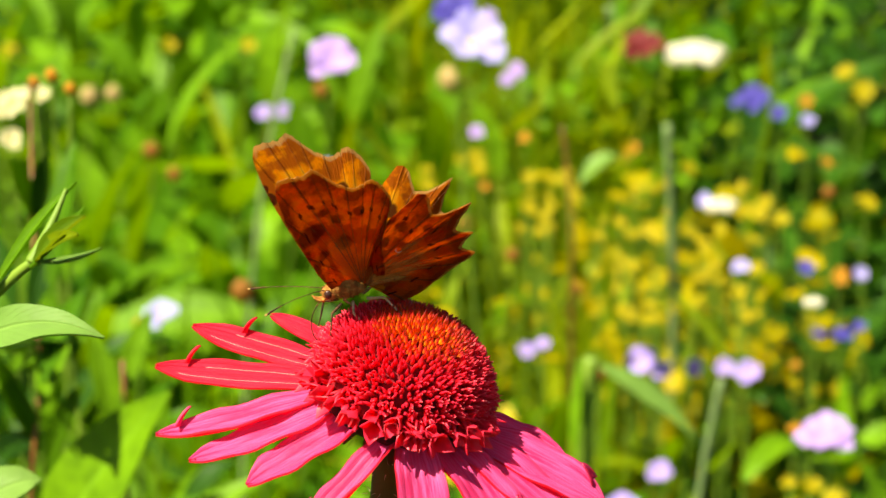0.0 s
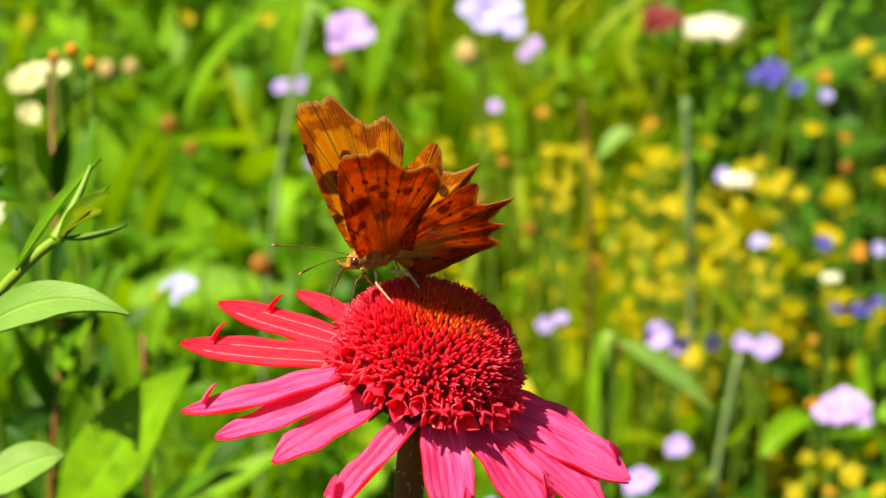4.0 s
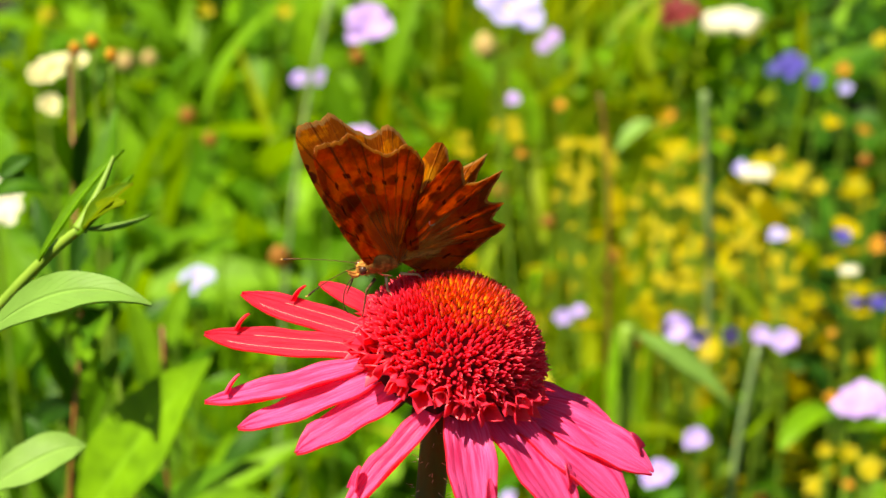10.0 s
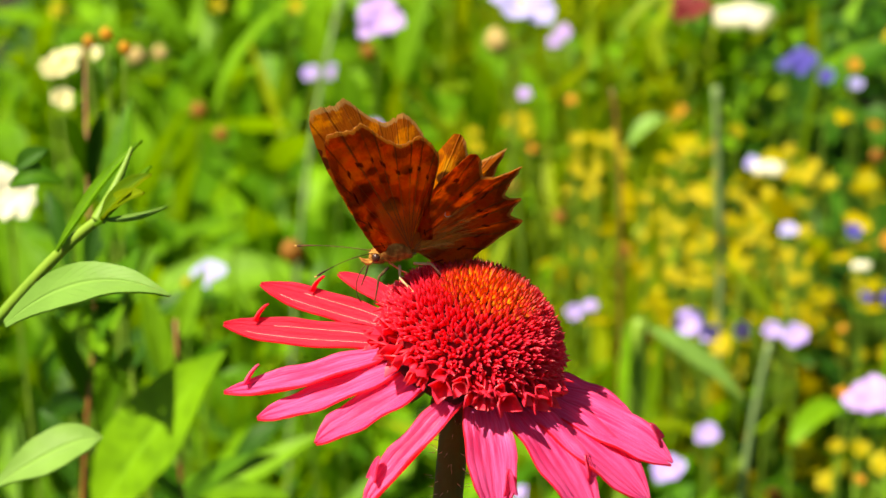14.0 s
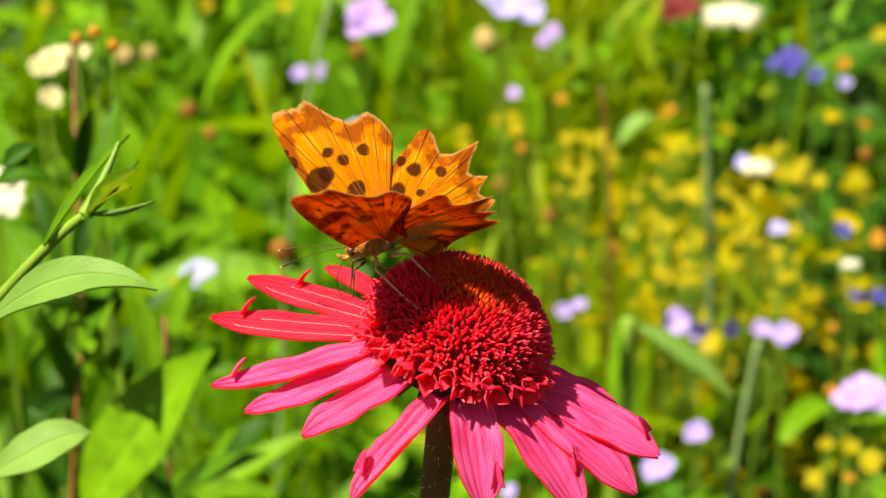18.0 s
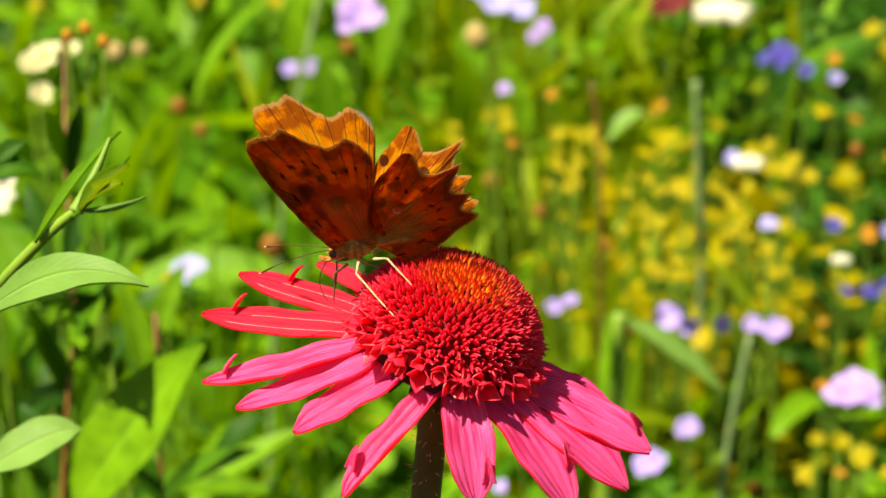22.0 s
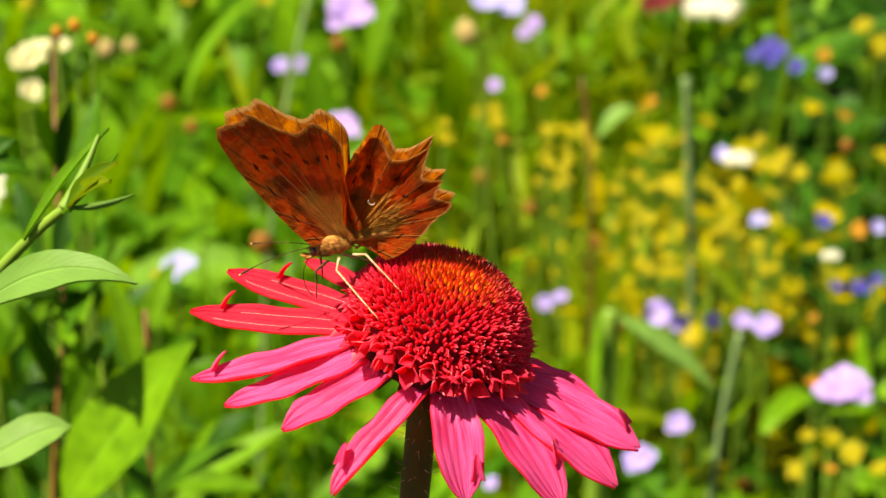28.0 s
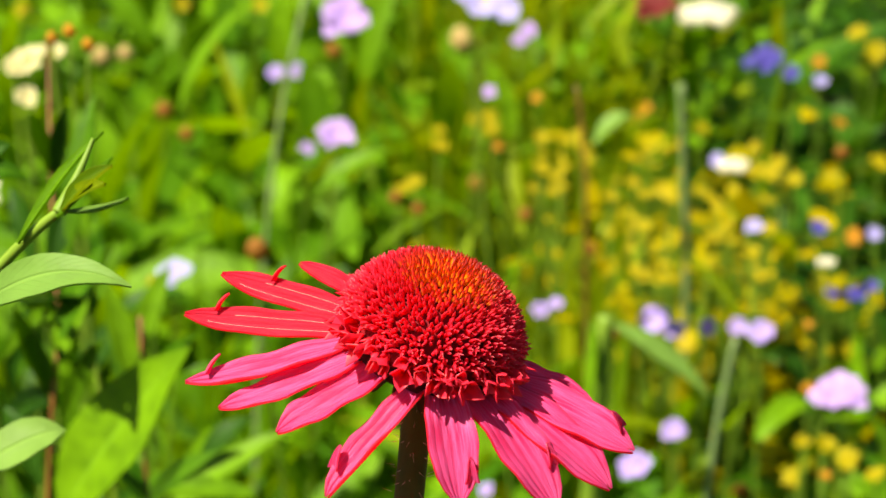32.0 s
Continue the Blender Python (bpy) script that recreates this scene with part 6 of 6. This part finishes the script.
big_leaf(GRASS, (-0.1020, 0.1852, 0.3192), (-0.0842, 0.1880, 0.3262), (-0.4, -0.5, 0.8), 0.0100, (0, 0, 0.006), LEAF_BRIGHT, "green grass leaf", 0.25, "leaf", 5)


# ---- meadow foliage ----
def scatter(name, material, count, x_range, y_range, top, length, width, rise, droop, seed, label):
    rng = np.random.default_rng(seed)
    y = rng.uniform(*y_range, count)
    x = rng.uniform(*x_range, count) * (0.55 + 0.45 * np.abs(y) / y_range[1])
    # plants stand in clumps
    cx, cy = rng.uniform(*x_range, count // 40 + 1), rng.uniform(*y_range, count // 40 + 1)
    own = rng.integers(0, len(cx), count)
    near = rng.random(count) < 0.7
    x = np.where(near, cx[own] + rng.normal(0, 0.035, count), x)
    y = np.where(near, cy[own] + rng.normal(0, 0.035, count), y)
    hill = np.where(near, rng.uniform(0.6, 1.4, len(cx))[own], 0.75)
    z = top * hill * rng.random(count) ** 0.55
    many_leaves(name, material, np.stack((x, y, z), 1), rng.uniform(0, 2 * math.pi, count), rng.normal(*rise, count), rng.uniform(*length, count), rng.uniform(*width, count), rng.normal(*droop, count), seed + 1, 5, label)


scatter("meadow_leaves", LEAF_BRIGHT, 1000, (-0.36, 0.02), (1.05, 2.3), 0.16, (0.05, 0.10), (0.007, 0.014), (0.65, 0.6), (0.8, 0.5), 21, "broad bright green meadow leaves in sun")
scatter("meadow_leaves", LEAF_BRIGHT, 1300, (-0.34, 0.16), (0.95, 2.3), 0.18, (0.03, 0.075), (0.006, 0.012), (0.85, 0.6), (0.8, 0.5), 22, "dense bright green meadow leaves in sun")
scatter("meadow_leaves", LEAF_YELLOW, 1300, (-0.06, 0.16), (0.95, 2.3), 0.18, (0.03, 0.07), (0.0025, 0.006), (1.0, 0.4), (0.5, 0.5), 31, "yellow-green fine meadow leaves in sun")
scatter("meadow_leaves", LEAF_BRIGHT, 230, (0.12, 0.40), (0.95, 2.3), 0.16, (0.02, 0.045), (0.004, 0.008), (0.4, 0.5), (0.8, 0.5), 41, "small green meadow leaves")
scatter("meadow_leaves", LEAF_YELLOW, 150, (0.14, 0.40), (0.95, 2.3), 0.18, (0.012, 0.028), (0.004, 0.008), (0.4, 0.5), (0.8, 0.5), 45, "small yellow-green meadow leaves in sun")
# dark gaps in the meadow: their shade is in the colour of these leaves
scatter("meadow_leaves", LEAF_SHADE, 2600, (0.12, 0.42), (0.95, 2.3), 0.15, (0.012, 0.03), (0.004, 0.009), (0.3, 0.6), (0.6, 0.5), 51, "small leaves in a green darkened to give the patch its shade")
scatter("meadow_leaves", LEAF_SHADE, 1600, (-0.34, 0.30), (0.95, 2.4), 0.11, (0.03, 0.09), (0.005, 0.012), (0.4, 0.6), (0.8, 0.5), 61, "leaves under the meadow, their colour darkened for shade")
scatter("grass_blades", LEAF_BRIGHT, 350, (-0.30, 0.17), (1.0, 2.3), 0.08, (0.10, 0.20), (0.0015, 0.003), (1.35, 0.18), (0.4, 0.4), 71, "upright green grass blades")
scatter("grass_blades", LEAF_YELLOW, 520, (0.0, 0.14), (1.0, 2.1), 0.07, (0.10, 0.24), (0.0012, 0.0024), (1.45, 0.12), (0.25, 0.3), 75, "upright yellowing grass blades")
scatter("low_leaves", LEAF_SHADE, 2500, (-0.5, 0.5), (-0.1, 1.1), 0.06, (0.03, 0.08), (0.005, 0.011), (0.5, 0.5), (0.8, 0.5), 81, "low dark leaves near the ground")
scatter("meadow_leaves", LEAF_BRIGHT, 520, (0.03, 0.26), (0.78, 1.05), 0.16, (0.03, 0.06), (0.005, 0.010), (0.4, 0.4), (0.7, 0.5), 91, "broad bright green leaves under the lilac flowers")
scatter("golden_flowers", LEAF_GOLD, 420, (0.095, 0.150), (1.04, 1.22), 0.20, (0.010, 0.022), (0.005, 0.009), (0.4, 0.5), (0.5, 0.5), 95, "dense golden-yellow small flowers")
scatter("golden_flowers", LEAF_GOLD, 260, (0.150, 0.185), (1.04, 1.18), 0.20, (0.010, 0.022), (0.005, 0.009), (0.4, 0.5), (0.5, 0.5), 97, "dense golden-yellow small flowers")
scatter("golden_flowers", LEAF_GOLD, 110, (0.058, 0.088), (1.15, 1.26), 0.19, (0.008, 0.016), (0.003, 0.005), (0.4, 0.5), (0.5, 0.5), 99, "golden-yellow small flowers")
scatter("outer_meadow", LEAF_BRIGHT, 3600, (-2.4, 2.4), (-1.6, 4.5), 0.10, (0.07, 0.18), (0.007, 0.016), (0.7, 0.5), (0.8, 0.5), 111, "low green meadow leaves all around")
scatter("outer_meadow", LEAF_SHADE, 2600, (-2.4, 2.4), (-1.6, 4.5), 0.09, (0.07, 0.16), (0.007, 0.016), (0.6, 0.5), (0.8, 0.5), 113, "low dark green meadow leaves all around")


# ---- what moves ----
# seconds, x, y, z, roll, pitch, heading, lift of the left and right wings, forward sweep of the left and right forewings
FLIGHT = [
    (0, -0.0045, 0.0038, 0.6665, 0.4, 2.2, 196.5, 72.3, 79.8, 0.6, 0.3),
    (0.5, -0.0043, 0.0034, 0.6672, -3.0, -13.0, 202.2, 71.0, 71.9, -0.5, -0.5),
    (1, -0.0042, 0.0025, 0.6679, 2.6, -17.5, 200.9, 49.1, 73.9, -0.5, -0.8),
    (1.3, -0.0038, 0.0025, 0.6675, -6.2, -17.4, 206.2, 51.3, 52.6, -0.5, -0.5),
    (1.5, -0.0038, 0.0023, 0.6675, -5.3, -10.4, 206.1, 52.5, 52.9, -0.5, -0.5),
    (2, -0.0047, 0.0032, 0.6672, 1.6, -4.7, 204.4, 67.9, 74.7, -2.4, -1.0),
    (3, -0.0047, 0.0029, 0.6679, -2.0, -10.2, 204.7, 71.3, 80.8, -2.3, -0.9),
    (5.5, -0.0072, 0.0025, 0.6662, -2.0, 3.3, 206.1, 57.5, 56.8, -0.5, -0.5),
    (6, -0.0083, 0.0032, 0.6645, -1.7, 14.3, 210.3, 75.0, 75.9, -2.9, -2.3),
    (7, -0.0082, 0.0035, 0.6643, -5.4, 8.7, 209.3, 79.1, 80.1, -3.2, -2.7),
    (8, -0.0074, 0.0032, 0.6653, -5.6, 2.5, 206.9, 82.6, 81.7, -1.7, -0.6),
    (9, -0.0070, 0.0034, 0.6655, -3.3, 6.3, 204.6, 81.6, 86.4, -1.5, -1.5),
    (10, -0.0067, 0.0031, 0.6659, -9.8, 0.3, 203.1, 91.0, 78.3, -0.3, -0.5),
    (11, -0.0065, 0.0030, 0.6665, -5.7, -2.9, 199.9, 85.7, 83.1, 1.3, 1.2),
    (12, -0.0063, 0.0033, 0.6665, -7.9, -5.8, 199.6, 87.2, 85.7, 0.0, 0.5),
    (13, -0.0064, 0.0031, 0.6666, -4.8, -6.3, 197.4, 83.4, 86.6, 0.3, 0.6),
    (14, -0.0074, 0.0028, 0.6661, -3.9, -1.5, 198.8, 82.8, 82.0, -1.9, -1.5),
    (16.5, -0.0064, 0.0015, 0.6659, -5.5, 24.5, 179.6, 81.9, 85.3, -0.5, -0.5),
    (17, -0.0079, 0.0004, 0.6666, 4.6, 14.8, 187.7, 70.8, 93.0, -1.8, -2.8),
    (17.5, -0.0083, 0.0018, 0.6667, 2.0, 6.6, 184.4, 76.0, 80.0, -0.5, -0.5),
    (18, -0.0085, 0.0021, 0.6663, 8.8, 6.3, 185.5, 36.0, 62.0, 2.9, -0.7),
    (18.5, -0.0087, 0.0016, 0.6653, -4.4, 8.3, 187.1, 46.3, 50.2, -0.5, -0.5),
    (19, -0.0092, 0.0011, 0.6669, -1.2, 3.4, 185.9, 64.1, 54.7, -0.8, -0.1),
    (20, -0.0094, 0.0010, 0.6666, 2.8, 2.3, 184.0, 67.1, 62.7, -0.7, -0.9),
    (21, -0.0094, 0.0014, 0.6661, 3.2, 6.2, 178.6, 63.3, 78.6, -0.2, -0.4),
    (22, -0.0097, 0.0011, 0.6658, 0.7, 8.0, 179.1, 74.0, 79.3, -0.9, -0.9),
    (23, -0.0099, 0.0011, 0.6654, -4.5, 14.7, 179.2, 82.0, 84.2, -1.6, -0.6),
    (24, -0.0100, 0.0014, 0.6659, -3.8, 9.9, 176.9, 83.5, 83.9, -0.9, -0.6),
    (25, -0.0099, 0.0011, 0.6668, -3.1, 4.1, 173.3, 75.9, 84.2, -0.9, -0.4),
    (27.5, -0.0108, 0.0011, 0.6661, -6.0, 11.7, 174.4, 89.5, 84.0, -0.5, -0.5),
    (28, -0.0108, 0.0012, 0.6660, -3.3, 12.4, 173.2, 87.5, 87.1, -0.9, 0.1),
    (29, -0.0119, 0.0018, 0.6646, 6.9, 14.5, 189.2, 60.4, 67.7, -1.1, -0.8),
    (29.5, -0.0111, 0.0020, 0.6642, -4.9, 8.3, 192.6, 40.5, 40.9, -0.5, -0.5),
    (30, -0.0126, 0.0017, 0.6627, 3.2, 28.1, 184.5, 60.7, 87.1, 0.7, 0.5),
    (30.3, -0.0125, 0.0024, 0.6632, 4.8, 21.2, 187.9, 50.8, 63.7, 0.0, 1.0),
    (30.5, -0.0113, 0.0030, 0.6648, -6.0, 6.0, 184.0, 38.0, 40.0, 3.0, 3.0),
    (30.6, -0.0107, 0.0035, 0.6653, -19.3, -0.5, 180.8, 36.0, 17.5, 7.7, 6.0),
    (30.8, -0.0100, 0.0053, 0.6654, -12.0, -1.4, 176.0, 25.0, 7.0, 12.0, 6.0),
    (30.9, -0.0099, 0.0038, 0.6657, -10.0, -4.4, 178.0, 47.0, 13.0, 12.0, 9.0),
    (31, -0.0165, 0.0040, 0.6721, -16.0, -2.0, 180.0, 4.0, 4.0, 19.0, 3.0),
    (31.1, -0.0254, 0.0046, 0.6762, 5.7, -40.0, 178.0, 17.0, 16.0, 23.0, 27.0),
    (31.2, -0.0480, 0.0060, 0.6850, 0.0, -30.0, 184.0, 50.0, 50.0, 15.0, 15.0),
    (31.5, -0.1000, 0.0060, 0.7053, 0.0, -20.0, 190.0, 40.0, 40.0, 10.0, 10.0),
    (32, -0.1700, 0.0547, 0.7253, 0.0, -10.0, 190.0, 70.0, 70.0, 10.0, 10.0),
]


def motions():
    walk(BUTTERFLY, [(t, pose(x, y, z, roll, pitch, yaw)) for t, x, y, z, roll, pitch, yaw, *_ in FLIGHT])
    for (kind, s), ob in WINGS.items():
        k = 0 if s == 1 else 1
        walk(ob, [(row[0], pose(0, s * MM, MM, s * row[7 + k]) @ pose(0, 0, 0, 0, 0, s * row[9 + k] if kind == "fore" else 0)) for row in FLIGHT])


motions()
